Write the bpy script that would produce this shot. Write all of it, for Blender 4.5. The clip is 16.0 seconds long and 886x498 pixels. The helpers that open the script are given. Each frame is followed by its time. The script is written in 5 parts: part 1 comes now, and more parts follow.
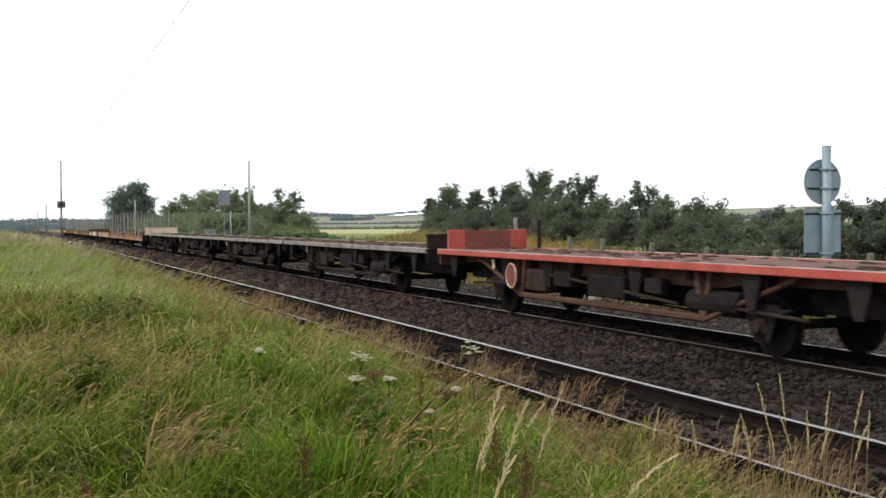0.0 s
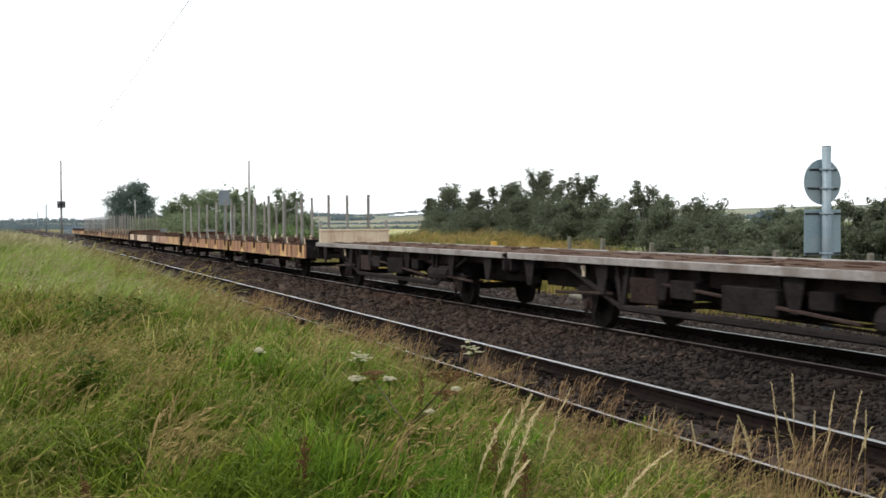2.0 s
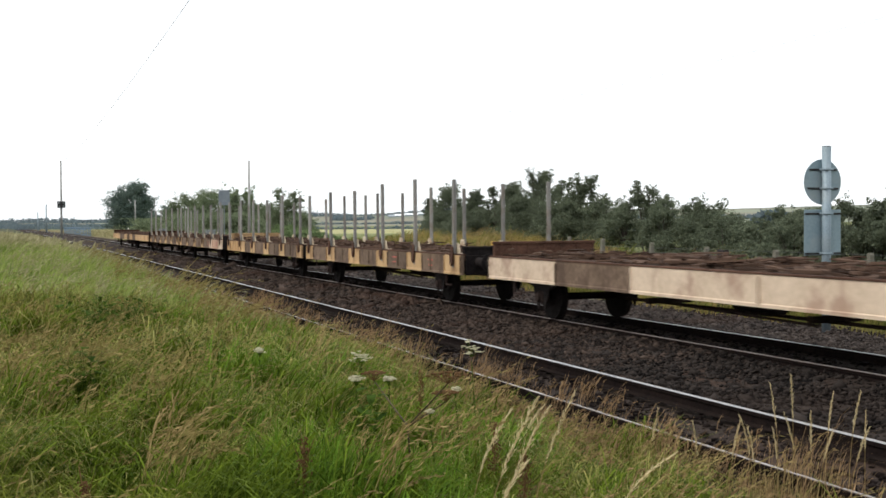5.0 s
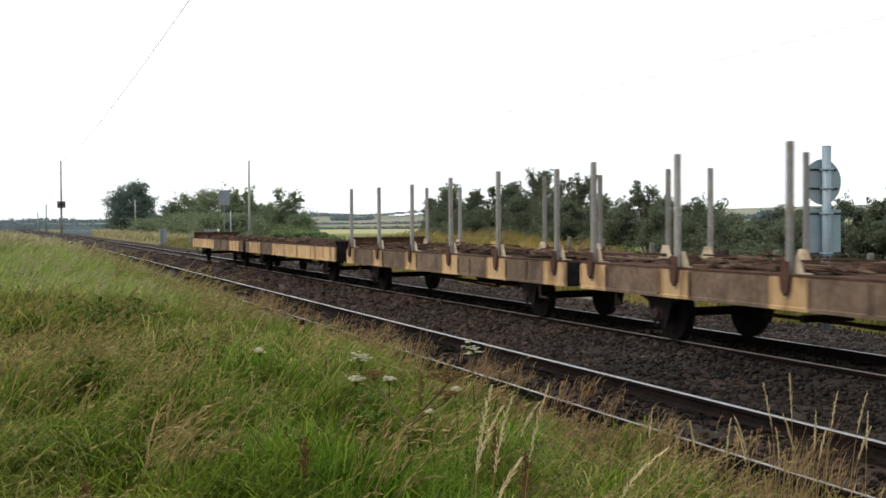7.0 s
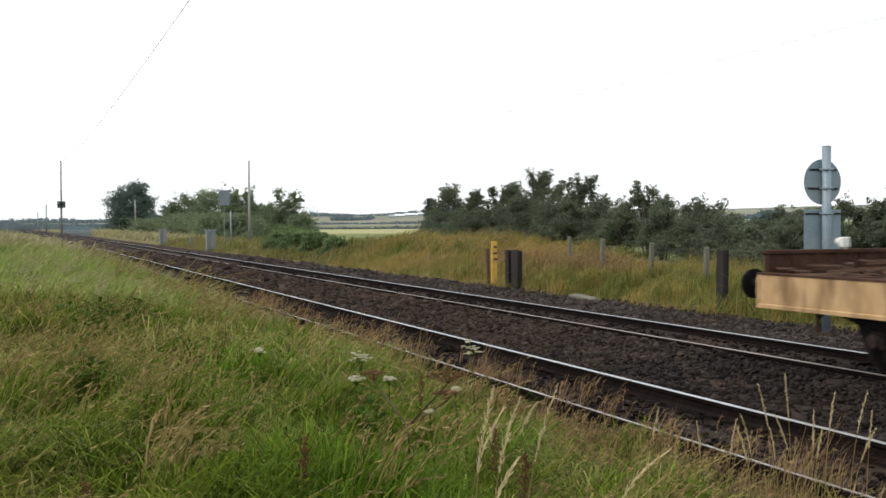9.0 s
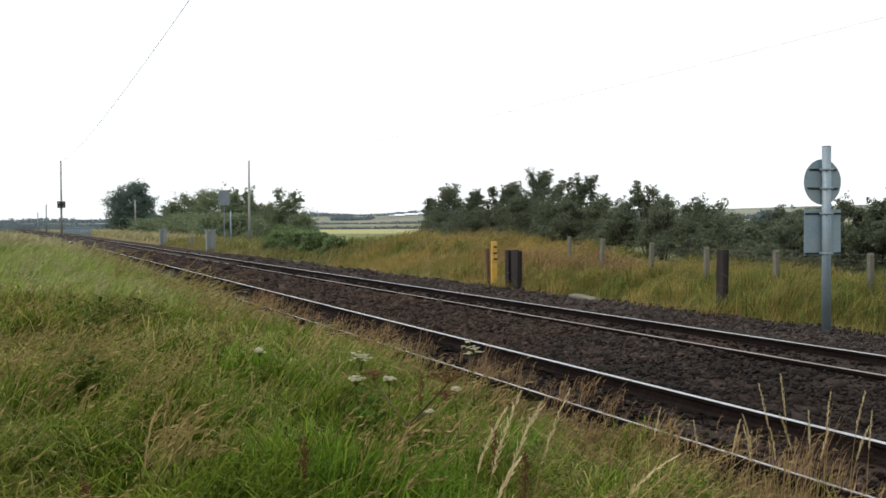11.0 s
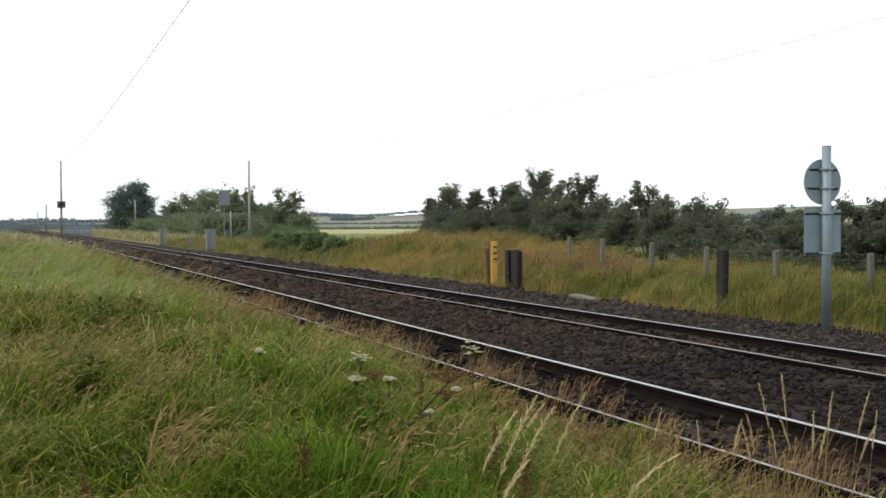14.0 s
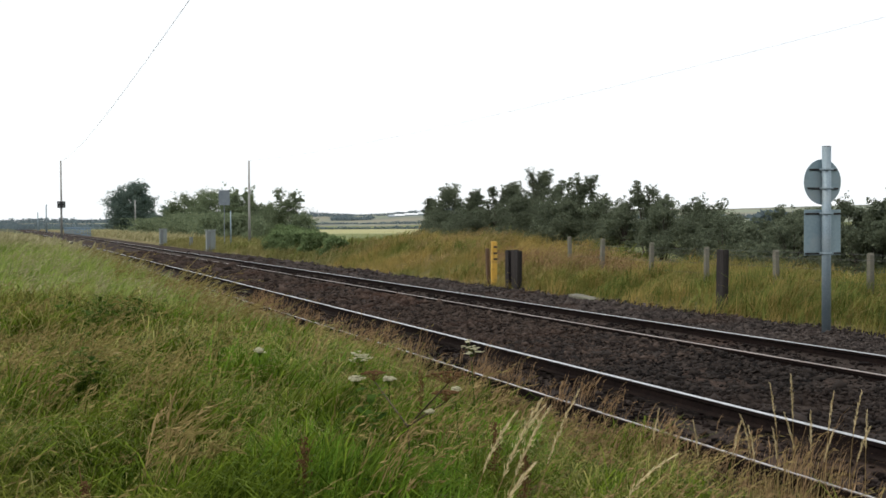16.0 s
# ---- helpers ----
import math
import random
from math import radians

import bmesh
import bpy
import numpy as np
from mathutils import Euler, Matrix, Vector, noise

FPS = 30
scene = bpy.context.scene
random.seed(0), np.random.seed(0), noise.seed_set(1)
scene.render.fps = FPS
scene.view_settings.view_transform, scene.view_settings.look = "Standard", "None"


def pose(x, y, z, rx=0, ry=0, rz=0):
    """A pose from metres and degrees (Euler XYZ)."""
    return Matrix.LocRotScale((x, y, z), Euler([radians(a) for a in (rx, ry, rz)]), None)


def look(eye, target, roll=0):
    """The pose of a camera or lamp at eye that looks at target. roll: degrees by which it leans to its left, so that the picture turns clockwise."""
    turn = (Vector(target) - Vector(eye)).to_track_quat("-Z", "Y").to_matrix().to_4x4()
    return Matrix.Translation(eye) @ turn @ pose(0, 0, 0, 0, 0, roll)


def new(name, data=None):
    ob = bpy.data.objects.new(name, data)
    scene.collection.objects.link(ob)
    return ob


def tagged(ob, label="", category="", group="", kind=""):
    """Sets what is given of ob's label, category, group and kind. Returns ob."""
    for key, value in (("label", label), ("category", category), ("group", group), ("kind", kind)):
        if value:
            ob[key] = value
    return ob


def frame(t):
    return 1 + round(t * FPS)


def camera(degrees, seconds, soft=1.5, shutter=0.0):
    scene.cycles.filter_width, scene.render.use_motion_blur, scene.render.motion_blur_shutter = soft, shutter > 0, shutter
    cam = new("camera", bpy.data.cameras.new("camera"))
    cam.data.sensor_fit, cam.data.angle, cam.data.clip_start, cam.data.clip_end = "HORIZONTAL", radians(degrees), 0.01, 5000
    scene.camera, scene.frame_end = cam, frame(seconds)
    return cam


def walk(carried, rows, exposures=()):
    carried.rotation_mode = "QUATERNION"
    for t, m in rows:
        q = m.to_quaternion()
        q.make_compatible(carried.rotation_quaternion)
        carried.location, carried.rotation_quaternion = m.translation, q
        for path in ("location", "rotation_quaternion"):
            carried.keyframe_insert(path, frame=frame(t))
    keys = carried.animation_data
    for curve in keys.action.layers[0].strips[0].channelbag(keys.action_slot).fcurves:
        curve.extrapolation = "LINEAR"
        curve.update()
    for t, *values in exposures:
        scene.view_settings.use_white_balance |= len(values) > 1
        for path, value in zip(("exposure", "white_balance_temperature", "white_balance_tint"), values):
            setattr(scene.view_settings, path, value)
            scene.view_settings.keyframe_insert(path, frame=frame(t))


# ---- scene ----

# World: x runs along the railway (the train goes towards +x), y across it, z = 0 is the top of the rails.
EYE = Vector((0.0, 0.0, 1.956))
AIM = Vector((-0.93286, 0.35945, -0.02242))
cam = camera(42.9, 16.0, soft=1.6, shutter=0.1)
STILL = look(EYE, EYE + AIM * 50, -0.347)
walk(cam, [(0.0, STILL), (16.0, STILL)], exposures=[(0.0, 0.14), (4.2, 0.14), (6.2, -0.04), (9.0, -0.04), (11.5, -0.1), (16.0, -0.1)])

# ---------------------------------------------------------------- sky and sun
SUN_EL, SUN_AZ = radians(50), radians(185)
world = bpy.data.worlds.new("overcast_sky")
scene.world = world
world.use_nodes = True
wn, wl = world.node_tree.nodes, world.node_tree.links
wn.clear()
w_out, w_bg, w_mix, w_sky = (wn.new(k) for k in ("ShaderNodeOutputWorld", "ShaderNodeBackground", "ShaderNodeMix", "ShaderNodeTexSky"))
w_sky.sky_type, w_sky.sun_disc, w_sky.sun_elevation, w_sky.sun_rotation = "NISHITA", False, SUN_EL, SUN_AZ
w_gain = wn.new("ShaderNodeVectorMath")
w_gain.operation = "SCALE"
w_gain.inputs["Scale"].default_value = 0.10
wl.new(w_sky.outputs[0], w_gain.inputs[0])
w_mix.data_type = "RGBA"
w_mix.inputs[0].default_value = 0.9
wl.new(w_gain.outputs[0], w_mix.inputs[6])
w_mix.inputs[7].default_value = (1.20, 1.24, 1.27, 1)
wl.new(w_mix.outputs[2], w_bg.inputs[0])
w_bg.inputs[1].default_value = 1.0
wl.new(w_bg.outputs[0], w_out.inputs[0])
sun = new("sun", bpy.data.lights.new("sun", "SUN"))
sun.data.energy, sun.data.angle, sun.data.color = 1.9, radians(6), (1.0, 0.95, 0.86)
sun.matrix_world = look((-30, 40, 60), (-30 + math.sin(SUN_AZ) * -20, 40 - math.cos(SUN_AZ) * 20, 60 - 20 * math.tan(SUN_EL)))


# ---------------------------------------------------------------- materials
def mat(name, dark, light, scale=3.0, rough=0.8, metal=0.0, bump=0.2, fine=8.0, vary=0.15, island=False, spec=0.3, stain=None, stain_amount=0.4, stain_scale=1.2, translucent=0.0, stretch=(1, 1, 1), own=0.62):
    """Two scales of noise between two colours, per-object or per-piece variation, stains and relief."""
    m = bpy.data.materials.new(name)
    m.use_nodes = True
    n, l = m.node_tree.nodes, m.node_tree.links
    b = n["Principled BSDF"]
    b.inputs["Roughness"].default_value, b.inputs["Metallic"].default_value = rough, metal
    b.inputs["Specular IOR Level"].default_value = spec
    tc = n.new("ShaderNodeTexCoord")
    mp = n.new("ShaderNodeMapping")
    mp.inputs["Scale"].default_value = stretch
    l.new(tc.outputs["Object"], mp.inputs[0])
    big, small = n.new("ShaderNodeTexNoise"), n.new("ShaderNodeTexNoise")
    big.inputs["Scale"].default_value, big.inputs["Detail"].default_value = scale, 3
    small.inputs["Scale"].default_value, small.inputs["Detail"].default_value = scale * fine, 4
    for t in (big, small):
        l.new(mp.outputs[0], t.inputs["Vector"])
    add = n.new("ShaderNodeMath")
    add.operation = "MULTIPLY_ADD"
    add.inputs[1].default_value = 0.5
    l.new(small.outputs[0], add.inputs[0])
    half = n.new("ShaderNodeMath")
    half.operation = "MULTIPLY"
    half.inputs[1].default_value = 0.5
    l.new(big.outputs[0], half.inputs[0])
    l.new(half.outputs[0], add.inputs[2])
    src = add.outputs[0]
    ramp = n.new("ShaderNodeValToRGB")
    ramp.color_ramp.elements[0].position, ramp.color_ramp.elements[1].position = 0.33, 0.67
    ramp.color_ramp.elements[0].color, ramp.color_ramp.elements[1].color = (*dark, 1), (*light, 1)
    if island:
        geo = n.new("ShaderNodeNewGeometry")
        mix = n.new("ShaderNodeMix")
        mix.data_type = "FLOAT"
        mix.inputs[0].default_value = own
        l.new(src, mix.inputs[2])
        l.new(geo.outputs["Random Per Island"], mix.inputs[3])
        src = mix.outputs[0]
        ramp.color_ramp.elements[0].position, ramp.color_ramp.elements[1].position = 0.5 - 0.18 - 0.28 * own, 0.5 + 0.18 + 0.28 * own
    l.new(src, ramp.inputs[0])
    colour = ramp.outputs[0]
    if stain:
        sn = n.new("ShaderNodeTexNoise")
        sn.inputs["Scale"].default_value, sn.inputs["Detail"].default_value = stain_scale, 6
        l.new(mp.outputs[0], sn.inputs["Vector"])
        sr = n.new("ShaderNodeMapRange")
        sr.inputs[1].default_value, sr.inputs[2].default_value = 0.5, 0.66
        sr.inputs[3].default_value, sr.inputs[4].default_value = 0.0, stain_amount
        l.new(sn.outputs[0], sr.inputs[0])
        smix = n.new("ShaderNodeMix")
        smix.data_type = "RGBA"
        l.new(sr.outputs[0], smix.inputs[0])
        l.new(colour, smix.inputs[6])
        smix.inputs[7].default_value = (*stain, 1)
        colour = smix.outputs[2]
    if vary:
        info = n.new("ShaderNodeObjectInfo")
        rng = n.new("ShaderNodeMapRange")
        rng.inputs[3].default_value, rng.inputs[4].default_value = 1 - vary, 1 + vary
        l.new(info.outputs["Random"], rng.inputs[0])
        hsv = n.new("ShaderNodeHueSaturation")
        l.new(rng.outputs[0], hsv.inputs["Value"])
        l.new(colour, hsv.inputs["Color"])
        colour = hsv.outputs[0]
    l.new(colour, b.inputs["Base Color"])
    if bump:
        bp = n.new("ShaderNodeBump")
        bp.inputs["Strength"].default_value, bp.inputs["Distance"].default_value = bump, 0.02
        l.new(small.outputs[0], bp.inputs["Height"])
        l.new(bp.outputs[0], b.inputs["Normal"])
    if translucent:
        tr = n.new("ShaderNodeBsdfTranslucent")
        l.new(colour, tr.inputs[0])
        ms = n.new("ShaderNodeMixShader")
        ms.inputs[0].default_value = translucent
        l.new(b.outputs[0], ms.inputs[1])
        l.new(tr.outputs[0], ms.inputs[2])
        l.new(ms.outputs[0], n["Material Output"].inputs[0])
    return m


M_SOIL = mat("turf_soil", (0.018, 0.028, 0.007), (0.07, 0.068, 0.022), 0.6, 0.95, bump=0.5, vary=0)
M_BANKSOIL = mat("dry_bank", (0.06, 0.065, 0.018), (0.20, 0.155, 0.06), 0.35, 0.95, bump=0.5, vary=0)
M_BALLAST_BED = mat("ballast_bed", (0.012, 0.009, 0.008), (0.064, 0.049, 0.041), 9, 0.95, bump=1.0, fine=3, vary=0, spec=0.05, stain=(0.06, 0.036, 0.026), stain_amount=0.5, stain_scale=0.5)
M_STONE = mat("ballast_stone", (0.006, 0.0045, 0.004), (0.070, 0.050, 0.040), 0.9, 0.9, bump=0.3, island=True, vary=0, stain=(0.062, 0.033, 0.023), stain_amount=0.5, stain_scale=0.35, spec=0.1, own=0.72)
# Darker tone for the nearer stretch between the tracks.
M_STONENEAR = mat("grimy_ballast_stone", (0.004, 0.0035, 0.0035), (0.042, 0.034, 0.030), 0.9, 0.9, bump=0.3, island=True, vary=0, stain=(0.03, 0.02, 0.016), stain_amount=0.4, stain_scale=0.4, spec=0.08, own=0.72)
# Dark ballast; shade between the rails is put into this colour too.
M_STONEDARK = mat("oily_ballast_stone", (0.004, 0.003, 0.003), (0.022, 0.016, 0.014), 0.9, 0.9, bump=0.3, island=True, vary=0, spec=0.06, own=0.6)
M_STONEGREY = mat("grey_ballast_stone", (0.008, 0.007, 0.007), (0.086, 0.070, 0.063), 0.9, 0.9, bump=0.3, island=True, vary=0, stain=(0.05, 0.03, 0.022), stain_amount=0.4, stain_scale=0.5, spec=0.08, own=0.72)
M_FIELD = mat("far_pasture", (0.085, 0.115, 0.030), (0.19, 0.195, 0.065), 0.012, 0.95, bump=0, fine=12, vary=0)
M_CORN = mat("ripe_field", (0.26, 0.25, 0.11), (0.36, 0.34, 0.16), 0.02, 0.95, bump=0, vary=0, stretch=(1, 4, 1))
# Tan and green field patchwork, greyed in the colour to paint distance haze.
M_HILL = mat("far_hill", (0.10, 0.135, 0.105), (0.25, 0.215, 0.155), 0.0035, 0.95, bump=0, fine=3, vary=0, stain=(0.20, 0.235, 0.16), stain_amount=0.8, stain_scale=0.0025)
M_GREEN = mat("green_blades", (0.011, 0.034, 0.003), (0.195, 0.27, 0.026), 0.7, 0.7, bump=0, island=True, vary=0, translucent=0.35, spec=0.06, own=0.5, stain=(0.21, 0.165, 0.045), stain_amount=0.38, stain_scale=0.5)
M_LUSH = mat("lush_green_blades", (0.032, 0.088, 0.006), (0.20, 0.335, 0.037), 0.8, 0.7, bump=0, island=True, vary=0, translucent=0.4, spec=0.06, own=0.5)
M_GREENPALE = mat("pale_green_blades", (0.065, 0.125, 0.020), (0.41, 0.495, 0.13), 0.4, 0.7, bump=0, island=True, vary=0, translucent=0.4, spec=0.06, own=0.4, stain=(0.36, 0.31, 0.13), stain_amount=0.45, stain_scale=0.22)
M_SEDGE = mat("arching_olive_blades", (0.038, 0.052, 0.008), (0.41, 0.385, 0.115), 0.8, 0.6, bump=0, island=True, vary=0, translucent=0.3, spec=0.12, own=0.65)
M_STRAW = mat("straw_blades", (0.17, 0.115, 0.045), (0.46, 0.345, 0.16), 0.5, 0.7, bump=0, island=True, vary=0, translucent=0.3, spec=0.06)
M_DRYWEED = mat("dry_weed", (0.13, 0.08, 0.042), (0.42, 0.28, 0.15), 0.7, 0.8, bump=0, island=True, vary=0, translucent=0.3, spec=0.05)
M_BANKGRASS = mat("bank_grass", (0.12, 0.13, 0.032), (0.54, 0.37, 0.135), 0.3, 0.7, bump=0, island=True, vary=0, translucent=0.45, spec=0.05, own=0.16, stain=(0.13, 0.17, 0.04), stain_amount=0.7, stain_scale=0.22)
M_BANKGREEN = mat("bank_green", (0.04, 0.07, 0.012), (0.26, 0.275, 0.075), 0.5, 0.75, bump=0, island=True, vary=0, translucent=0.35, spec=0.06, own=0.45)
M_PANICLE = mat("ripening_panicle", (0.12, 0.10, 0.03), (0.38, 0.30, 0.12), 0.4, 0.8, bump=0, island=True, vary=0, translucent=0.3, spec=0.06)
M_BEIGE = mat("pale_beige_seed_heads", (0.25, 0.235, 0.115), (0.46, 0.42, 0.25), 0.3, 0.8, bump=0, island=True, vary=0, translucent=0.3, spec=0.05)
M_VERGE = mat("mixed_verge_grass", (0.10, 0.115, 0.035), (0.33, 0.285, 0.125), 0.15, 0.8, bump=0, island=True, vary=0, translucent=0.35, spec=0.05, own=0.25)
M_PALEHEAD = mat("pale_seed_head", (0.47, 0.375, 0.20), (0.72, 0.61, 0.38), 6, 0.8, bump=0, island=True, vary=0, spec=0.05)
M_DEADSTEM = mat("dead_brown_stem", (0.035, 0.025, 0.012), (0.09, 0.065, 0.03), 3, 0.8, bump=0.1, vary=0)
M_SEEDBROWN = mat("brown_seed", (0.065, 0.036, 0.016), (0.16, 0.088, 0.042), 30, 0.85, bump=0, island=True, vary=0, spec=0.05)
M_WEED = mat("weed_leaf", (0.025, 0.055, 0.008), (0.075, 0.12, 0.02), 2, 0.85, bump=0, island=True, vary=0, translucent=0.25, spec=0.04)
M_UMBEL = mat("umbel_cream", (0.33, 0.315, 0.20), (0.60, 0.56, 0.39), 20, 0.8, bump=0, island=True, vary=0, translucent=0.2)
M_LEAF = mat("tree_leaf", (0.080, 0.100, 0.070), (0.190, 0.215, 0.140), 0.5, 0.85, bump=0, island=True, vary=0.14, translucent=0.4, spec=0.04, own=0.4)
# Distance haze is painted into this bluer, paler leaf colour.
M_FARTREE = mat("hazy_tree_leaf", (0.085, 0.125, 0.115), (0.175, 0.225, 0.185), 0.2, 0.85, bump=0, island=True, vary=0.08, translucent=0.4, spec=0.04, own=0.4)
M_BUSHLEAF = mat("bush_leaf", (0.08, 0.125, 0.055), (0.215, 0.275, 0.125), 0.7, 0.85, bump=0, island=True, vary=0.12, translucent=0.4, spec=0.04, own=0.4)
# Olive leaf, lifted in tone to paint some haze on the far thicket.
M_THICKET = mat("thicket_leaf", (0.105, 0.138, 0.085), (0.245, 0.29, 0.17), 0.35, 0.85, bump=0, island=True, vary=0.14, translucent=0.4, spec=0.04, own=0.4)
M_BARK = mat("bark", (0.03, 0.025, 0.02), (0.10, 0.085, 0.07), 6, 0.9, bump=0.6, vary=0.1, stretch=(1, 1, 0.25))
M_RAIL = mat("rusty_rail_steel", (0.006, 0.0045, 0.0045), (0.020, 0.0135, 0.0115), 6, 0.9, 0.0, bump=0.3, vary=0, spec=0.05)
M_RAILDULL = mat("dull_rail_head", (0.27, 0.215, 0.19), (0.42, 0.355, 0.32), 4, 0.4, 0.9, bump=0.02, vary=0, stretch=(0.2, 6, 1))
M_RAILPALE = mat("worn_rail_head", (0.33, 0.285, 0.25), (0.48, 0.42, 0.38), 4, 0.16, 1.0, bump=0.02, vary=0, stretch=(0.2, 6, 1))
M_RAILTOP = mat("polished_rail_head", (0.46, 0.46, 0.47), (0.62, 0.62, 0.63), 4, 0.3, 1.0, bump=0.02, vary=0, stretch=(0.2, 6, 1))
M_SLEEPER = mat("weathered_sleeper", (0.012, 0.009, 0.008), (0.045, 0.035, 0.03), 5, 0.9, bump=0.5, vary=0.2)
M_GREYSTEEL = mat("galvanised_steel", (0.19, 0.25, 0.29), (0.28, 0.345, 0.39), 3, 0.55, 0.25, bump=0.06, vary=0.06, stain=(0.28, 0.28, 0.26), stain_amount=0.35)
M_SIGNBACK = mat("sign_back_grey", (0.185, 0.26, 0.295), (0.25, 0.325, 0.36), 2, 0.6, 0.05, bump=0.05, vary=0.05, stain=(0.33, 0.345, 0.34), stain_amount=0.5)
M_BLACKTAPE = mat("black_bracket", (0.02, 0.02, 0.022), (0.05, 0.05, 0.05), 6, 0.6, 0.4, vary=0)
M_YELLOW = mat("yellow_paint", (0.58, 0.33, 0.05), (0.70, 0.43, 0.09), 3, 0.55, vary=0.05, stain=(0.25, 0.17, 0.06), stain_amount=0.6, stain_scale=4)
M_TIMBER = mat("black_timber", (0.011, 0.010, 0.010), (0.045, 0.038, 0.035), 4, 0.9, bump=0.7, vary=0.25, stretch=(2, 2, 0.15))
M_BROWNWOOD = mat("brown_wood", (0.08, 0.05, 0.03), (0.17, 0.11, 0.07), 4, 0.9, bump=0.5, stretch=(2, 2, 0.2))
# Board grey with distance haze painted in as a lighter, bluer tone.
M_BOARD = mat("dark_board_grey", (0.17, 0.20, 0.235), (0.24, 0.27, 0.30), 2, 0.6, bump=0.05, vary=0)
M_CONCRETE = mat("concrete_post", (0.10, 0.095, 0.075), (0.20, 0.185, 0.15), 4, 0.9, bump=0.4, vary=0.12, stain=(0.12, 0.13, 0.08), stain_amount=0.6, stain_scale=3)
M_CABINET = mat("cabinet_grey", (0.16, 0.185, 0.185), (0.24, 0.26, 0.255), 2, 0.6, 0.1, bump=0.05, vary=0.2, stain=(0.28, 0.28, 0.24), stain_amount=0.4)
M_POLE = mat("bleached_pole_wood", (0.23, 0.225, 0.215), (0.36, 0.355, 0.345), 4, 0.85, bump=0.3, vary=0.1, stretch=(3, 3, 0.2))
M_WIRE = mat("wire_dark", (0.05, 0.05, 0.055), (0.09, 0.09, 0.09), 5, 0.6, 0.3, bump=0, vary=0)
M_WHITESHED = mat("shed_cladding", (0.62, 0.64, 0.66), (0.75, 0.76, 0.78), 0.1, 0.6, bump=0, vary=0.1)
M_SHEDGREY = mat("shed_grey", (0.25, 0.29, 0.33), (0.36, 0.39, 0.42), 0.1, 0.6, bump=0, vary=0.15)
M_BLUERAIL = mat("blue_grey_paint", (0.10, 0.17, 0.27), (0.16, 0.26, 0.37), 2, 0.6, 0.1, bump=0, vary=0.1)

# rolling stock
M_TAN = mat("faded_tan_paint", (0.40, 0.255, 0.125), (0.545, 0.37, 0.20), 1.3, 0.75, 0.0, bump=0.08, vary=0.12, spec=0.15, stain=(0.15, 0.08, 0.042), stain_amount=0.75, stain_scale=1.8, stretch=(1.6, 1, 0.6))
M_ORANGE = mat("rusted_orange_paint", (0.40, 0.245, 0.110), (0.56, 0.365, 0.180), 1.3, 0.75, 0.0, bump=0.1, vary=0.12, spec=0.15, stain=(0.15, 0.065, 0.03), stain_amount=0.75, stain_scale=1.8, stretch=(1.6, 1, 0.6))
M_BROWN = mat("grey_brown_panel", (0.105, 0.072, 0.050), (0.20, 0.14, 0.10), 1.5, 0.8, 0.05, bump=0.1, vary=0.16, spec=0.15, stain=(0.05, 0.03, 0.024), stain_amount=0.6, stain_scale=2)
M_REDBROWN = mat("red_brown_panel", (0.245, 0.135, 0.080), (0.39, 0.225, 0.14), 1.5, 0.78, 0.0, bump=0.1, vary=0.14, spec=0.15, stain=(0.11, 0.055, 0.035), stain_amount=0.7, stain_scale=1.6, stretch=(1.6, 1, 0.6))
M_PINK = mat("faded_pinkish_panel", (0.335, 0.20, 0.135), (0.50, 0.325, 0.23), 1.4, 0.7, 0.05, bump=0.08, vary=0.14, stain=(0.17, 0.09, 0.06), stain_amount=0.6, stain_scale=2)
M_PALE = mat("pale_cream_panel", (0.50, 0.385, 0.28), (0.655, 0.52, 0.395), 1.4, 0.65, 0.05, bump=0.08, vary=0.1, stain=(0.25, 0.13, 0.09), stain_amount=0.55, stain_scale=2)
M_STAKE = mat("weathered_stake_steel", (0.19, 0.18, 0.165), (0.35, 0.335, 0.315), 3, 0.65, 0.2, bump=0.1, vary=0.2, stain=(0.16, 0.11, 0.07), stain_amount=0.5, stain_scale=3)
M_SOCKET = mat("cream_socket", (0.44, 0.36, 0.25), (0.60, 0.51, 0.385), 3, 0.6, 0.1, vary=0.1, stain=(0.2, 0.11, 0.06), stain_amount=0.6, stain_scale=4)
M_RUST = mat("dark_rust", (0.042, 0.024, 0.017), (0.115, 0.060, 0.042), 3, 0.9, 0.0, bump=0.3, vary=0.2, spec=0.1)
# Grimy running gear; shade beneath the wagons is put into these colours too.
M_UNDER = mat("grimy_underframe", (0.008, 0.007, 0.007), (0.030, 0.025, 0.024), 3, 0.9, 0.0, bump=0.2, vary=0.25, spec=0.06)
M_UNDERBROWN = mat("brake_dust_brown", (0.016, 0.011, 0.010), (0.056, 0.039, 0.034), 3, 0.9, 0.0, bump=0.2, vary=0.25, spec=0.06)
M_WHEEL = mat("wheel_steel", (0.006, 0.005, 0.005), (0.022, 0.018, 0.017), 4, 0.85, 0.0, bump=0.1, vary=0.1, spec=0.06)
M_RED = mat("bright_red_paint", (0.35, 0.058, 0.042), (0.50, 0.105, 0.08), 1.4, 0.55, 0.05, bump=0.05, vary=0.08, stain=(0.25, 0.05, 0.035), stain_amount=0.5)
M_DECKGREY = mat("worn_deck_grey", (0.20, 0.18, 0.175), (0.36, 0.335, 0.32), 1.6, 0.8, 0.1, bump=0.2, vary=0.12, stain=(0.12, 0.08, 0.06), stain_amount=0.6)
M_DECKWOOD = mat("bark_strewn_deck", (0.030, 0.018, 0.013), (0.135, 0.085, 0.062), 2.5, 0.95, bump=0.6, vary=0.1, spec=0.08, island=True, own=0.5)
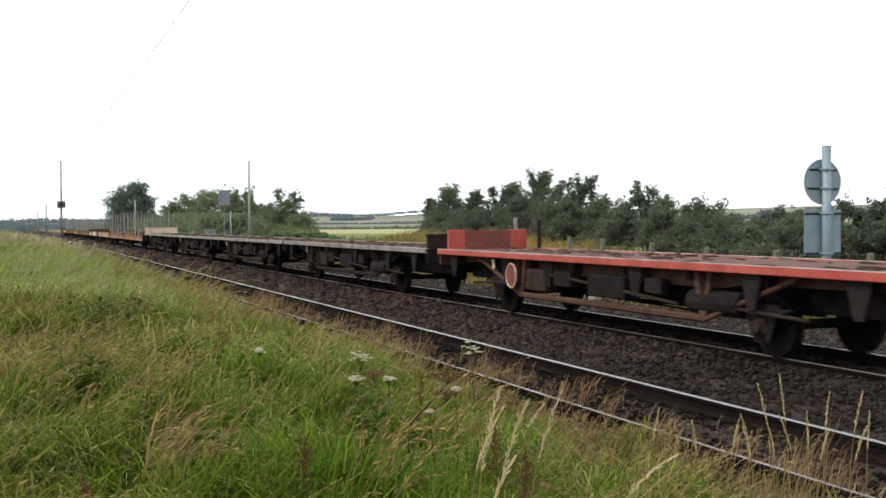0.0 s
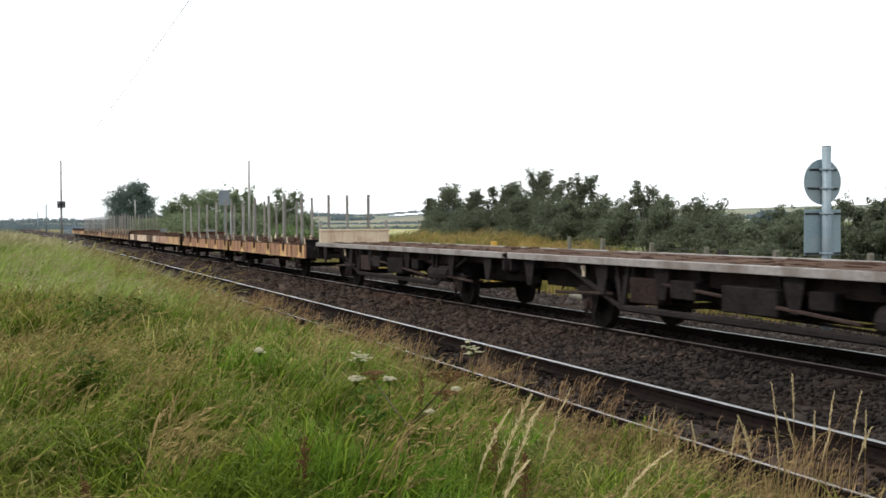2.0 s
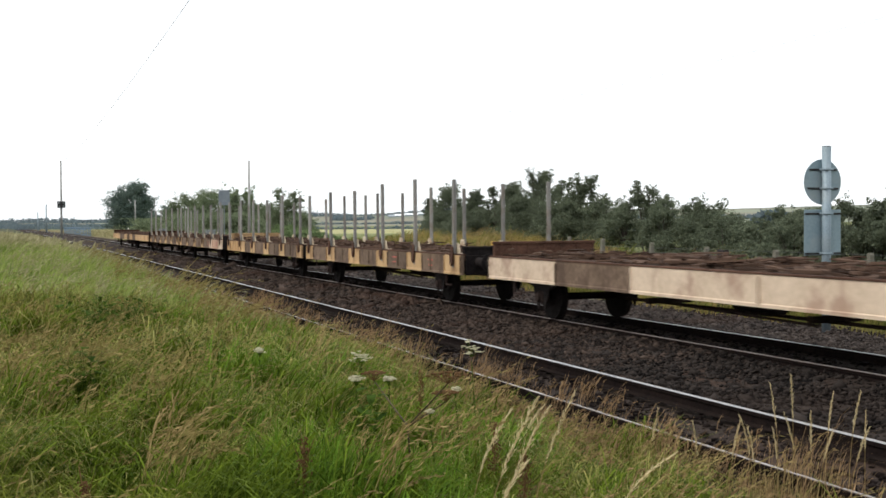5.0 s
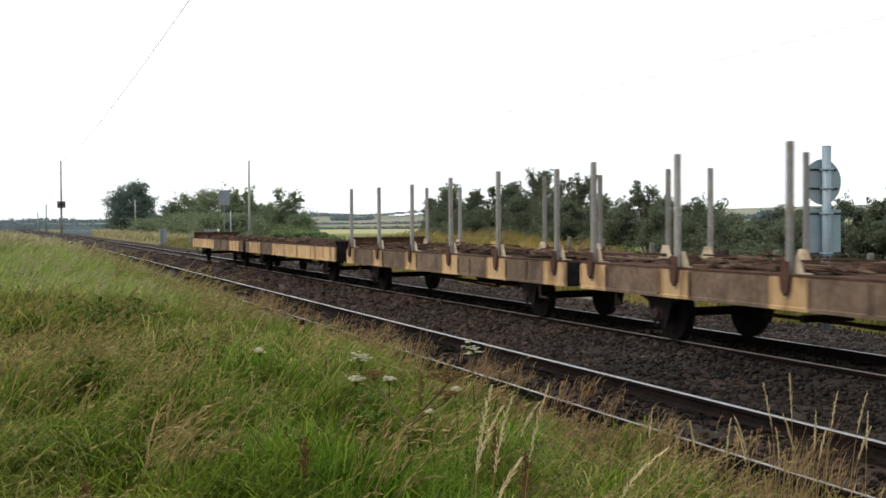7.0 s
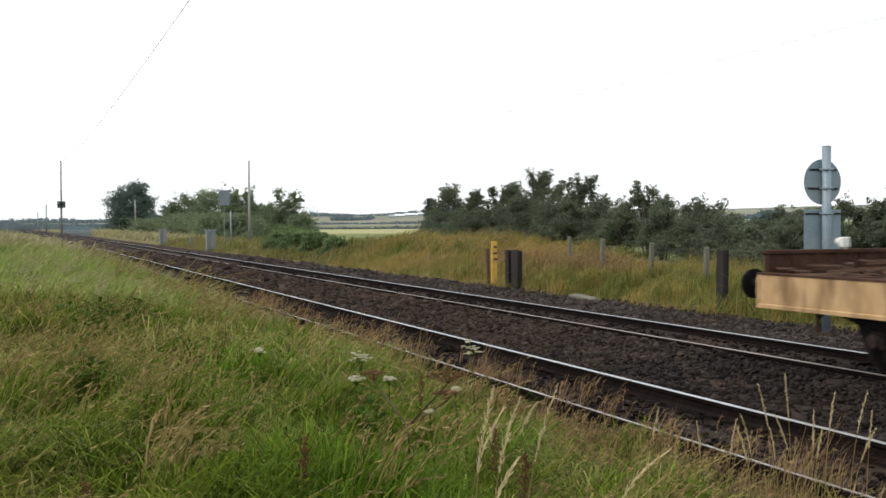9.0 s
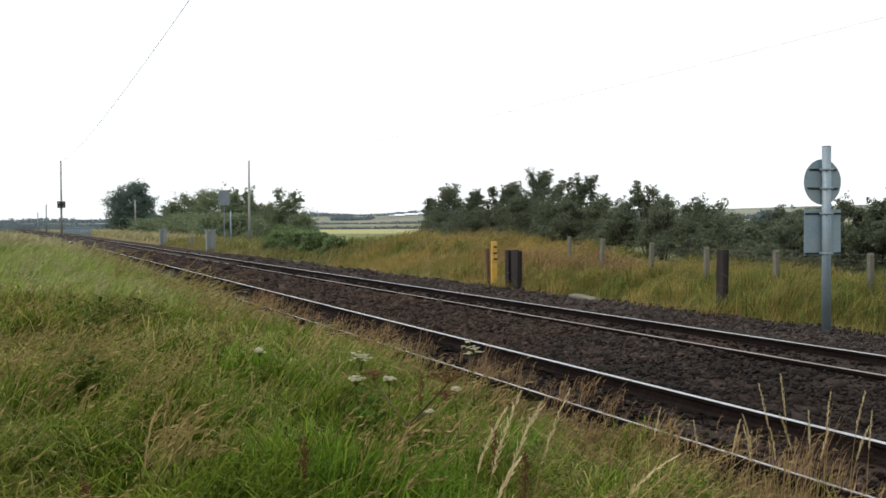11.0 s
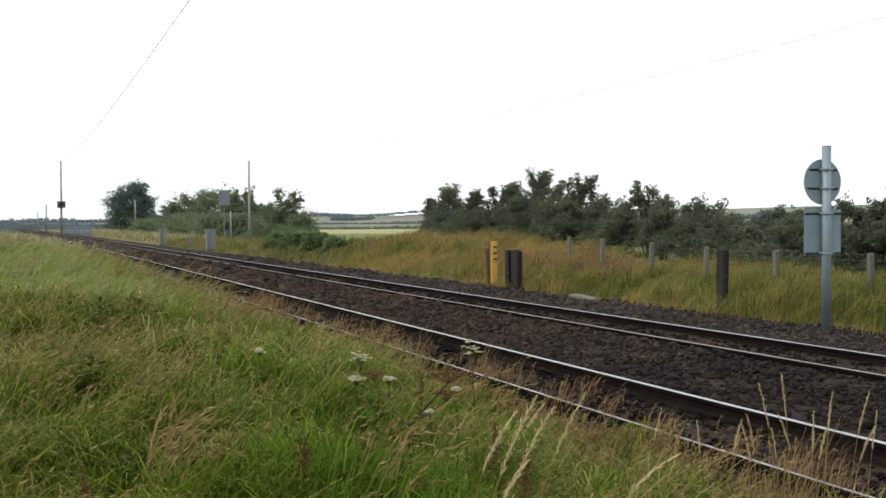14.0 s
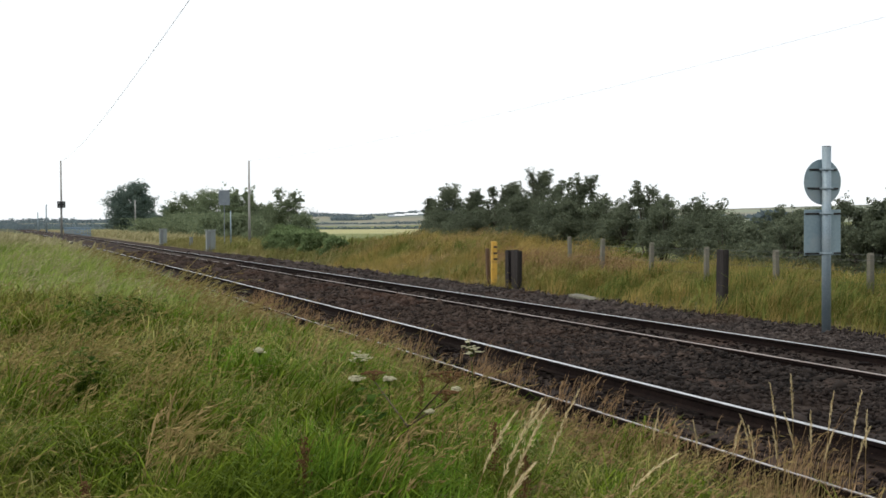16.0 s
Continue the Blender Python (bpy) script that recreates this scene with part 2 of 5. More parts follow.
M_DECKRED = mat("dull_red_deck", (0.085, 0.042, 0.034), (0.17, 0.08, 0.062), 2, 0.85, bump=0.2, vary=0.08)
M_DARKRED = mat("dull_dark_red_paint", (0.13, 0.035, 0.028), (0.24, 0.07, 0.055), 1.6, 0.7, 0.05, bump=0.1, vary=0.1, stain=(0.07, 0.03, 0.025), stain_amount=0.6)
# Broken pale colour that imitates sky reflected along the deck edge.
M_SKYGLINT = mat("worn_bright_steel", (0.40, 0.385, 0.375), (0.62, 0.605, 0.59), 0.8, 0.5, 0.3, bump=0.05, vary=0.1, stain=(0.12, 0.09, 0.075), stain_amount=0.95, stain_scale=0.6)
M_LAMPWHITE = mat("white_lamp_case", (0.66, 0.66, 0.62), (0.78, 0.78, 0.74), 5, 0.5, bump=0, vary=0)
M_CREAM = mat("cream_headboard", (0.60, 0.48, 0.34), (0.74, 0.62, 0.47), 1.6, 0.7, bump=0.08, vary=0, stain=(0.40, 0.24, 0.15), stain_amount=0.5, stain_scale=2)


# ---------------------------------------------------------------- mesh helpers
def link(name, bm, material, parent=None, label="", smooth=False):
    me = bpy.data.meshes.new(name)
    bm.to_mesh(me)
    bm.free()
    me.materials.append(material)
    if smooth:
        me.polygons.foreach_set("use_smooth", [True] * len(me.polygons))
    ob = new(name, me)
    if parent:
        ob.parent = parent
    if label:
        ob["label"] = label
    return ob


def part(name, bm, material, parent, label="", smooth=False):
    return link(name, bm, material, parent, label, smooth)


def again(ob, m, parent=None):
    """One more object on the same mesh."""
    o = new(ob.name.split(".")[0], ob.data)
    o.matrix_basis = m
    o.parent = parent or ob.parent
    if ob.get("label"):
        o["label"] = ob["label"]
    return o


def box(bm, c, s, bevel=0.0, m=None):
    """A box of size s about c."""
    r = bmesh.ops.create_cube(bm, size=1.0, matrix=(m or Matrix()) @ Matrix.Translation(c) @ Matrix.Diagonal((*s, 1)))
    if bevel:
        vs = set(r["verts"])
        bmesh.ops.bevel(bm, geom=[e for e in bm.edges if e.verts[0] in vs], offset=bevel, segments=1, affect="EDGES")
    return bm


def tube(bm, a, b, r0, r1=None, seg=8):
    """A tapered round bar from a to b."""
    a, b = Vector(a), Vector(b)
    m = Matrix.Translation((a + b) / 2) @ (b - a).to_track_quat("Z", "Y").to_matrix().to_4x4()
    bmesh.ops.create_cone(bm, cap_ends=True, segments=seg, radius1=r0, radius2=r0 if r1 is None else r1, depth=(b - a).length, matrix=m)
    return bm


def prism(bm, outline, axis, lo, hi):
    """A 2D outline pushed along an axis. axis 'x': outline in (y, z); 'y': in (x, z); 'z': in (x, y)."""
    def put(p, h):
        return {"x": (h, p[0], p[1]), "y": (p[0], h, p[1]), "z": (p[0], p[1], h)}[axis]
    a = [bm.verts.new(put(p, lo)) for p in outline]
    b = [bm.verts.new(put(p, hi)) for p in outline]
    n = len(outline)
    fs = [bm.faces.new(a), bm.faces.new(b)] + [bm.faces.new((a[i], a[(i + 1) % n], b[(i + 1) % n], b[i])) for i in range(n)]
    bmesh.ops.recalc_face_normals(bm, faces=fs)
    return bm


def BM():
    return bmesh.new()


def empty(name, m=None):
    ob = new(name)
    ob.empty_display_size = 0.3
    if m:
        ob.matrix_basis = m
    return ob


def arrays(name, verts, tris, material, quads=None):
    """A mesh from numpy arrays."""
    me = bpy.data.meshes.new(name)
    faces = [(tris, 3)] if quads is None else [(tris, 3), (quads, 4)]
    faces = [(np.asarray(f), k) for f, k in faces if f is not None and len(f)]
    loops = np.concatenate([f.ravel() for f, k in faces]).astype(np.int32)
    sizes = np.concatenate([np.full(len(f), k) for f, k in faces]).astype(np.int32)
    me.vertices.add(len(verts))
    me.vertices.foreach_set("co", np.asarray(verts, np.float32).ravel())
    me.loops.add(len(loops))
    me.loops.foreach_set("vertex_index", loops)
    me.polygons.add(len(sizes))
    me.polygons.foreach_set("loop_start", np.concatenate([[0], np.cumsum(sizes)[:-1]]).astype(np.int32))
    me.update(calc_edges=True)
    me.validate()
    me.materials.append(material)
    return me


# ---------------------------------------------------------------- ground
RAIL_A, RAIL_B, RAIL_C, RAIL_D = 5.687, 7.192, 10.354, 11.859
MID_NEAR, MID_FAR = 6.4395, 11.1065


def smooth(a, b, v):
    t = np.clip((v - a) / (b - a), 0, 1)
    return t * t * (3 - 2 * t)


def ground_z(x, y):
    """Height of the ground sheet at x, y (arrays)."""
    x, y = np.asarray(x, float), np.asarray(y, float)
    right = np.interp(y, [-40, -3, 0, 1, 2, 3, 4, 4.8, 5.1], [0.6, 0.5, 0.46, 0.42, 0.33, 0.18, -0.02, -0.22, -0.3])
    left = np.interp(y, [-60, -3, 0, 1, 2, 3, 4, 4.6, 5.1], [1.35, 1.1, 1.0, 0.93, 0.78, 0.49, 0.16, -0.13, -0.3])
    near = right + (left - right) * smooth(-15, -44, x) - 0.22 * smooth(-42, -85, x)
    bed = np.interp(y, [5.1, 5.4, 7.25, 7.6, 8.4, 9.3, 10.15, 10.45, 11.8, 12.1, 12.7, 14.2, 17.0], [-0.3, -0.215, -0.215, -0.15, -0.18, -0.14, -0.075, -0.14, -0.14, -0.12, -0.18, -0.40, -0.42])
    hump = smooth(-36, -50, x) * (1 - smooth(-58, -84, x))
    rise = np.interp(y, [17, 18, 19.5, 22, 26, 40], [-0.42, -0.15, 0.08, 0.12, 0.1, -0.3])
    bank = np.interp(y, [17, 18.5, 20, 22, 26, 40], [-0.42, 0.0, 0.55, 0.95, 0.9, -0.3])
    far = rise + (bank - rise) * hump
    z = np.where(y < 5.1, near, np.where(y < 17, bed, far))
    z = np.where(y > 40, np.interp(y, [40, 120, 300], [-0.3, -1.0, -1.2]), z)
    d = np.hypot(x, y)
    ang = np.degrees(np.arctan2(y, -x))
    ridge = 16 + 0.35 * np.clip(ang, -60, 60) + 4 * np.sin(ang * 0.31) + 2.5 * np.sin(ang * 0.9 + 1)
    ridge = ridge * np.interp(ang, [-12, 6, 13], [0.4, 0.4, 1.0])
    lift = np.interp(d, [900, 1500, 2600, 4300], [0, 0.25, 1.0, 1.5])
    keep = 1 - smooth(500, 1100, d) * (np.abs(y - 9) > -1)
    z = z * keep + (1 - keep) * -1.2
    return z + ridge * lift * 1.25


def build_ground():
    xs = np.unique(np.concatenate([[-4400, -3600, -3000, -2600, -2200, -1800, -1500, -1200, -1000, -800, -650], np.arange(-540, -140, 20), np.arange(-140, -50, 3.0), np.arange(-50, 6, 0.8),
                                   np.arange(6, 60, 6), [80, 120, 200, 400, 800, 1200, 1800, 2600, 3600, 4400]]))
    ys = np.unique(np.concatenate([[-4400, -3000, -2000, -1200, -700, -400, -200, -100, -50, -30, -20, -12, -8, -6], np.arange(-5, 5.2, 0.3), [5.1, 5.4, 6.4, 7.25, 7.6, 8.0, 8.4, 8.85, 9.3, 9.7, 10.15, 10.45, 11.1, 11.8, 12.1, 12.7, 13.5, 14.2, 15.5, 17.0],
                                   np.arange(17.3, 27, 0.6), np.arange(28, 44, 2.0), [50, 60, 75, 90, 120, 150, 200, 260, 320, 400, 500, 600, 700, 800, 900, 1000, 1150, 1300, 1500, 1800, 2200, 2600, 3000, 3600, 4400]]))
    gx, gy = np.meshgrid(xs, ys, indexing="ij")
    gz = ground_z(gx, gy)
    soft = np.array([noise.noise(Vector((a * 0.35, b * 0.35, 0))) for a, b in zip(gx.ravel(), gy.ravel())]).reshape(gx.shape)
    wild = ((gy < 4.6) | (gy > 17.4)) & (np.hypot(gx, gy) < 300)
    gz = gz + np.where(wild, 0.07 * soft, 0)
    nx, ny = len(xs), len(ys)
    i = np.arange(nx * ny).reshape(nx, ny)
    quads = np.stack([i[:-1, :-1], i[1:, :-1], i[1:, 1:], i[:-1, 1:]], -1).reshape(-1, 4)
    me = arrays("ground", np.stack([gx, gy, gz], -1).reshape(-1, 3), None, M_SOIL, quads)
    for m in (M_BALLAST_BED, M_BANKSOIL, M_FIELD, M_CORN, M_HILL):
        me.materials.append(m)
    cx = ((gx[:-1, :-1] + gx[1:, 1:]) / 2).ravel()
    cy = ((gy[:-1, :-1] + gy[1:, 1:]) / 2).ravel()
    d = np.hypot(cx, cy)
    ang = np.degrees(np.arctan2(cy, -cx))
    idx = np.where(cy < 5.1, 0, np.where(cy < 17.0, 1, 2))
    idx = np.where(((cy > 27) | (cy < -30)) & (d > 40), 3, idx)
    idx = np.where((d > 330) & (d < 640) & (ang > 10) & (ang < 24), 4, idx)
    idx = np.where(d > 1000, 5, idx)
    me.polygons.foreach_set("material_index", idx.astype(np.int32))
    me.polygons.foreach_set("use_smooth", [True] * len(me.polygons))
    return tagged(new("ground", me), "grassy trackside ground with dark ballast bed, fields and low hills", "ground", kind="structure")


build_ground()


# ---------------------------------------------------------------- track
def build_rail(y, label, top, shine):
    """One flat-bottomed rail: foot, web and head with a polished running surface."""
    rail = tagged(empty("rail", pose(0, y, 0)), label, "rail", "running rails", "structure")
    prof = [(-0.07, -0.159), (0.07, -0.159), (0.07, -0.150), (0.012, -0.130), (0.010, -0.050), (0.036, -0.040), (0.036, -0.006), (-0.036, -0.006), (-0.036, -0.040), (-0.010, -0.050), (-0.012, -0.130), (-0.07, -0.150)]
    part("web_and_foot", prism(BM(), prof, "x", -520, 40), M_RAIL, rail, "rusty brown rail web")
    part("head", prism(BM(), [(-shine - 0.004, -0.006), (shine + 0.004, -0.006), (shine, 0.0), (-shine, 0.0)], "x", -520, 40), top, rail, "worn running surface")
    return rail


for y_rail, top, shine in ((RAIL_A, M_RAILPALE, 0.012), (RAIL_B, M_RAILTOP, 0.026), (RAIL_C, M_RAILDULL, 0.022), (RAIL_D, M_RAILTOP, 0.022)):
    build_rail(y_rail, "steel running rail with a worn head and rusty web", top, shine)


def build_sleepers(mid, lo, hi, down):
    bed = tagged(empty("sleeper_row", pose(0, mid, down)), "row of weathered sleepers sunk in dark ballast", "sleepers", "sleepers under the tracks", "structure")
    first = part("sleeper", box(BM(), (0, 0, -0.24), (0.26, 2.55, 0.15), 0.012), M_SLEEPER, bed)
    first.location.x = lo
    n = 1
    while lo + 0.7 * n < hi:
        again(first, pose(lo + 0.7 * n + random.uniform(-0.02, 0.02), 0, random.uniform(-0.006, 0.004), 0, 0, random.uniform(-0.5, 0.5)), bed)
        n += 1


build_sleepers(MID_NEAR, -70, -4, -0.055)
build_sleepers(MID_FAR, -70, -4, 0.0)


def build_ballast(name, y0, y1, zones, material, label, seed, flat=0.7):
    """Loose angular stones over one strip of the bed, fewer and larger with distance."""
    rng = np.random.default_rng(seed)
    oct_v = np.array([(1, 0, 0), (-1, 0, 0), (0, 1, 0), (0, -1, 0), (0, 0, 1), (0, 0, -1)], float)
    oct_t = np.array([(0, 2, 4), (2, 1, 4), (1, 3, 4), (3, 0, 4), (2, 0, 5), (1, 2, 5), (3, 1, 5), (0, 3, 5)])
    vs, ts = [], []
    count = 0
    for x0, x1, n, size in zones:
        x = rng.uniform(x0, x1, n)
        y = rng.uniform(y0, y1, n)
        clear = y < 2.0 - 0.97 * x
        for r in (RAIL_A, RAIL_B, RAIL_C, RAIL_D):
            clear &= np.abs(y - r) > 0.085
        x, y = x[clear], y[clear]
        k = len(x)
        s = size * np.exp(rng.normal(0, 0.38, (k, 1, 1))) * rng.uniform(0.65, 1.3, (k, 1, 3))
        jig = oct_v[None] * rng.uniform(0.7, 1.25, (k, 6, 3)) + rng.uniform(-0.3, 0.3, (k, 6, 3))
        a = rng.uniform(0, 6.28, k)
        b = rng.uniform(0, 6.28, k)
        rz = np.zeros((k, 3, 3))
        rz[:, 0, 0], rz[:, 0, 1], rz[:, 1, 0], rz[:, 1, 1], rz[:, 2, 2] = np.cos(a), -np.sin(a), np.sin(a), np.cos(a), 1
        rx = np.zeros((k, 3, 3))
        rx[:, 1, 1], rx[:, 1, 2], rx[:, 2, 1], rx[:, 2, 2], rx[:, 0, 0] = np.cos(b), -np.sin(b), np.sin(b), np.cos(b), 1
        v = np.einsum("kij,kjl,knl->kni", rz, rx, jig * s) * np.array([1.15, 1.15, flat])
        z = ground_z(x, y) + rng.uniform(-0.02, 0.03, k) + 0.02 * np.sin(x * 2.1 + y) * np.sin(y * 3.7 - x * 0.8)
        v += np.stack([x, y, z], -1)[:, None]
        vs.append(v.reshape(-1, 3))
        ts.append((oct_t[None] + (np.arange(k) * 6)[:, None, None]).reshape(-1, 3) + count)
        count += k * 6
    me = arrays(name, np.concatenate(vs), np.concatenate(ts), material)
    tagged(new(name, me), label, "ballast", kind="stuff")


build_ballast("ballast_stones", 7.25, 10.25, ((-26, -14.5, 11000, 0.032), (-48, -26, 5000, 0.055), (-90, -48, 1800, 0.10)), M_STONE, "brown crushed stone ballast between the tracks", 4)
build_ballast("grimy_ballast", 7.25, 10.25, ((-18, -5, 12500, 0.030),), M_STONENEAR, "darker crushed stone ballast on the nearer stretch between the tracks", 8)
# Near-black colour here paints the shadow beside the near rails.
build_ballast("edge_ballast", 4.75, 7.25, ((-24, -5, 8500, 0.029), (-48, -24, 3000, 0.05)), M_STONEDARK, "ballast between the near rails, coloured near black for shade", 7, 0.55)
build_ballast("oily_ballast", 10.25, 12.0, ((-26, -5, 4600, 0.026), (-60, -26, 2200, 0.05)), M_STONEDARK, "very dark ballast between the far rails", 5, 0.5)
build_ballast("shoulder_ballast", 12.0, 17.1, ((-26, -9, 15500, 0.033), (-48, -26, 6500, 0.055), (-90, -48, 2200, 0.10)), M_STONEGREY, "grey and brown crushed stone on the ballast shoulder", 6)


# ---------------------------------------------------------------- wagons
HALF = 14.72          # length of one wagon body
FLOOR = 1.21          # deck height over the rail
FLAT_FLOOR = 1.31     # the flats ride higher


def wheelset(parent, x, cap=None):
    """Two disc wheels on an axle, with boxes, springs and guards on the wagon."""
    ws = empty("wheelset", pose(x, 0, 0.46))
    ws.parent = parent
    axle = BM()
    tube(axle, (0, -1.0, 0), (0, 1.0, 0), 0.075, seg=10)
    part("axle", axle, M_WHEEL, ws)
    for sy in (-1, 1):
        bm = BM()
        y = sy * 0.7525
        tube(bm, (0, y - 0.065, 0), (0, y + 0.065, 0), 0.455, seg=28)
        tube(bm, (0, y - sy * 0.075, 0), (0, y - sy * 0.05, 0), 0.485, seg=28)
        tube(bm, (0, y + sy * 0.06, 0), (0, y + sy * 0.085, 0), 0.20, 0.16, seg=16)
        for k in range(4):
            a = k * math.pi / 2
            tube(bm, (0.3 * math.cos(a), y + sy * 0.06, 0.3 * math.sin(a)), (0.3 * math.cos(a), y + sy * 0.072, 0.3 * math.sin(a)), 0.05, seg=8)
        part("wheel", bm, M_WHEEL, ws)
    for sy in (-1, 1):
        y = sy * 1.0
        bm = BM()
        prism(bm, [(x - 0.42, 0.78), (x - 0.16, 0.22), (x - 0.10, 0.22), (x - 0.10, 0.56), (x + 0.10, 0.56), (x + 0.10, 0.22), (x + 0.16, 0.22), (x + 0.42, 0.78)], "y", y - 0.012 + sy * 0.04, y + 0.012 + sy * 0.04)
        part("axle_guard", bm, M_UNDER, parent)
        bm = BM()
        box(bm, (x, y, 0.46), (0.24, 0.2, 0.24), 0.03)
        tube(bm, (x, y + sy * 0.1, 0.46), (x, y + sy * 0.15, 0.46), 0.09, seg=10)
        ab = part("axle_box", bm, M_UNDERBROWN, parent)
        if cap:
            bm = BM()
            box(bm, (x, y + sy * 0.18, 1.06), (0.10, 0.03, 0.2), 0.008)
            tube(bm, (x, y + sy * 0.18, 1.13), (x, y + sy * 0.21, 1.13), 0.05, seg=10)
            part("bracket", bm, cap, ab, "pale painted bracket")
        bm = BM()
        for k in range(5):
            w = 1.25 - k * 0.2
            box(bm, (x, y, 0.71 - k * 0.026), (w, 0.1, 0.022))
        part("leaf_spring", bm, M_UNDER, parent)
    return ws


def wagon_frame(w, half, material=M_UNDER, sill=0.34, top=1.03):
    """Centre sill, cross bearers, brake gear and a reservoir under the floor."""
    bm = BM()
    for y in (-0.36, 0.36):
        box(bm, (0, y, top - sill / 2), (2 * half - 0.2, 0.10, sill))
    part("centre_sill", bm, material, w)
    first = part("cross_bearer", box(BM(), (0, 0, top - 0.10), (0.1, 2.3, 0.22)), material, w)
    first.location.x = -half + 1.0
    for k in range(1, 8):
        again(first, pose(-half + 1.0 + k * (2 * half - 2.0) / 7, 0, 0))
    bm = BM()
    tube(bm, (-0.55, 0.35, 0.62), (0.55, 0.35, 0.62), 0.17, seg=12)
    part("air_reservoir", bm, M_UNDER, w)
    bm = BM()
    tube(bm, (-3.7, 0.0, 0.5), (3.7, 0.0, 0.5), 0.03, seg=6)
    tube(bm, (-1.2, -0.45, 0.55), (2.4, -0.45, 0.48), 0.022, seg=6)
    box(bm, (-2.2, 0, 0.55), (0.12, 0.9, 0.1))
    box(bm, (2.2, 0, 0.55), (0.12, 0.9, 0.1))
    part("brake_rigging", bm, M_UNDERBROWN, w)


def buffers(w, x_end, sign):
    for y in (-0.87, 0.87):
        bm = BM()
        tube(bm, (x_end, y, 1.05), (x_end + sign * 0.38, y, 1.05), 0.12, 0.10, seg=12)
        tube(bm, (x_end + sign * 0.38, y, 1.05), (x_end + sign * 0.62, y, 1.05), 0.08, seg=10)
        tube(bm, (x_end + sign * 0.60, y, 1.05), (x_end + sign * 0.645, y, 1.05), 0.22, seg=18)
        part("buffer", bm, M_UNDER, w)
    bm = BM()
    tube(bm, (x_end, 0, 0.98), (x_end + sign * 0.62, 0, 0.95), 0.05, seg=8)
    tube(bm, (x_end + sign * 0.3, 0.35, 0.8), (x_end + sign * 0.55, 0.25, 0.5), 0.022, seg=6)
    part("screw_coupling", bm, M_UNDER, w)


def side_panel(w, x0, x1, sy, material, label=""):
    """One pressed side plate with a top flange, a bottom lip and end ribs."""
    bm = BM()
    y = sy * 1.27
    o = [(y, 0.755), (y + sy * 0.03, 0.755), (y + sy * 0.03, 0.80), (y + sy * 0.012, 0.815), (y + sy * 0.012, 1.215), (y - sy * 0.02, 1.215), (y - sy * 0.02, 0.755)]
    prism(bm, o, "x", x0 + 0.006, x1 - 0.006)
    for xr in (x0 + 0.03, x1 - 0.03):
        box(bm, (xr, y + sy * 0.02, 0.998), (0.035, 0.03, 0.37))
    panel = part("side_panel", bm, material, w, label)
    rim = BM()
    prism(rim, [(y + sy * 0.022, 1.217), (y + sy * 0.022, 1.245), (y - sy * 0.07, 1.250), (y - sy * 0.07, 1.217)], "x", x0 + 0.002, x1 - 0.002)
    part("top_rail", rim, M_RUST, panel, "dark rusty top rail")
    return panel


def stake(w, x, sy, top, lean):
    """An upright timber stake in its socket."""
    bm = BM()
    y = sy * 1.245
    m = Matrix.Translation((x, y, 1.0)) @ pose(0, 0, 0, lean * 0.6, lean, 0)
    box(bm, (0, 0, (top - 0.9) / 2 - 0.1), (0.09, 0.085, top - 0.9), 0.012, m)
    box(bm, (0, -sy * 0.045, (top - 0.9) / 2), (0.035, 0.012, top - 1.1), 0, m)
    s = part("stake", bm, M_STAKE, w)
    bm = BM()
    prism(bm, [(x - 0.22, 1.24), (x + 0.22, 1.24), (x + 0.10, 1.50), (x - 0.10, 1.50)], "y", y - sy * 0.065 - 0.012, y - sy * 0.065 + 0.012)
    box(bm, (x, y - sy * 0.12, 1.25), (0.52, 0.12, 0.02))
    part("stake_socket", bm, M_SOCKET, s)
    bm = BM()
    prism(bm, [(x - 0.11, 1.24), (x + 0.11, 1.24), (x + 0.075, 1.02), (x, 0.95), (x - 0.075, 1.02)], "y", y + sy * 0.062, y + sy * 0.095)
    prism(bm, [(x - 0.09, 1.24), (x + 0.09, 1.24), (x + 0.07, 1.42), (x - 0.07, 1.42)], "y", y + sy * 0.055, y + sy * 0.075)
    part("stake_clamp", bm, M_RUST, s)
    return s


def bulkhead(w, x, z0, z1, material, label):
    """A low boarded headboard across the deck end."""
    bm = BM()
    box(bm, (x, 0, (z0 + z1) / 2), (0.05, 2.46, z1 - z0), 0.008)
    for k in range(7):
        box(bm, (x, -1.2 + 0.4 * k, (z0 + z1) / 2), (0.10, 0.05, z1 - z0 - 0.02), 0.006)
    box(bm, (x, 0, z1 - 0.03), (0.12, 2.50, 0.06), 0.01)
    return part("headboard", bm, material, w, label)


def bark_litter(w, half, seed, floor=FLOOR, count=430, longest=0.75, pile=0.13):
    rng = np.random.default_rng(seed)
    bm = BM()
    for k in range(count):
        x, y = rng.uniform(-half + 0.3, half - 0.3), rng.uniform(-1.1, 1.1)
        ln = rng.uniform(0.2, longest)
        box(bm, (0, 0, 0), (ln, rng.uniform(0.03, 0.12), rng.uniform(0.012, 0.045)), 0, pose(x, y, floor + 0.04 + rng.uniform(0, 0.05 if pile else 0.01) + pile * rng.random() ** 4, rng.uniform(-12, 12), rng.uniform(-5, 5), rng.uniform(-40, 40)))
    tagged(part("bark_litter", bm, M_DECKWOOD, w), kind="stuff")


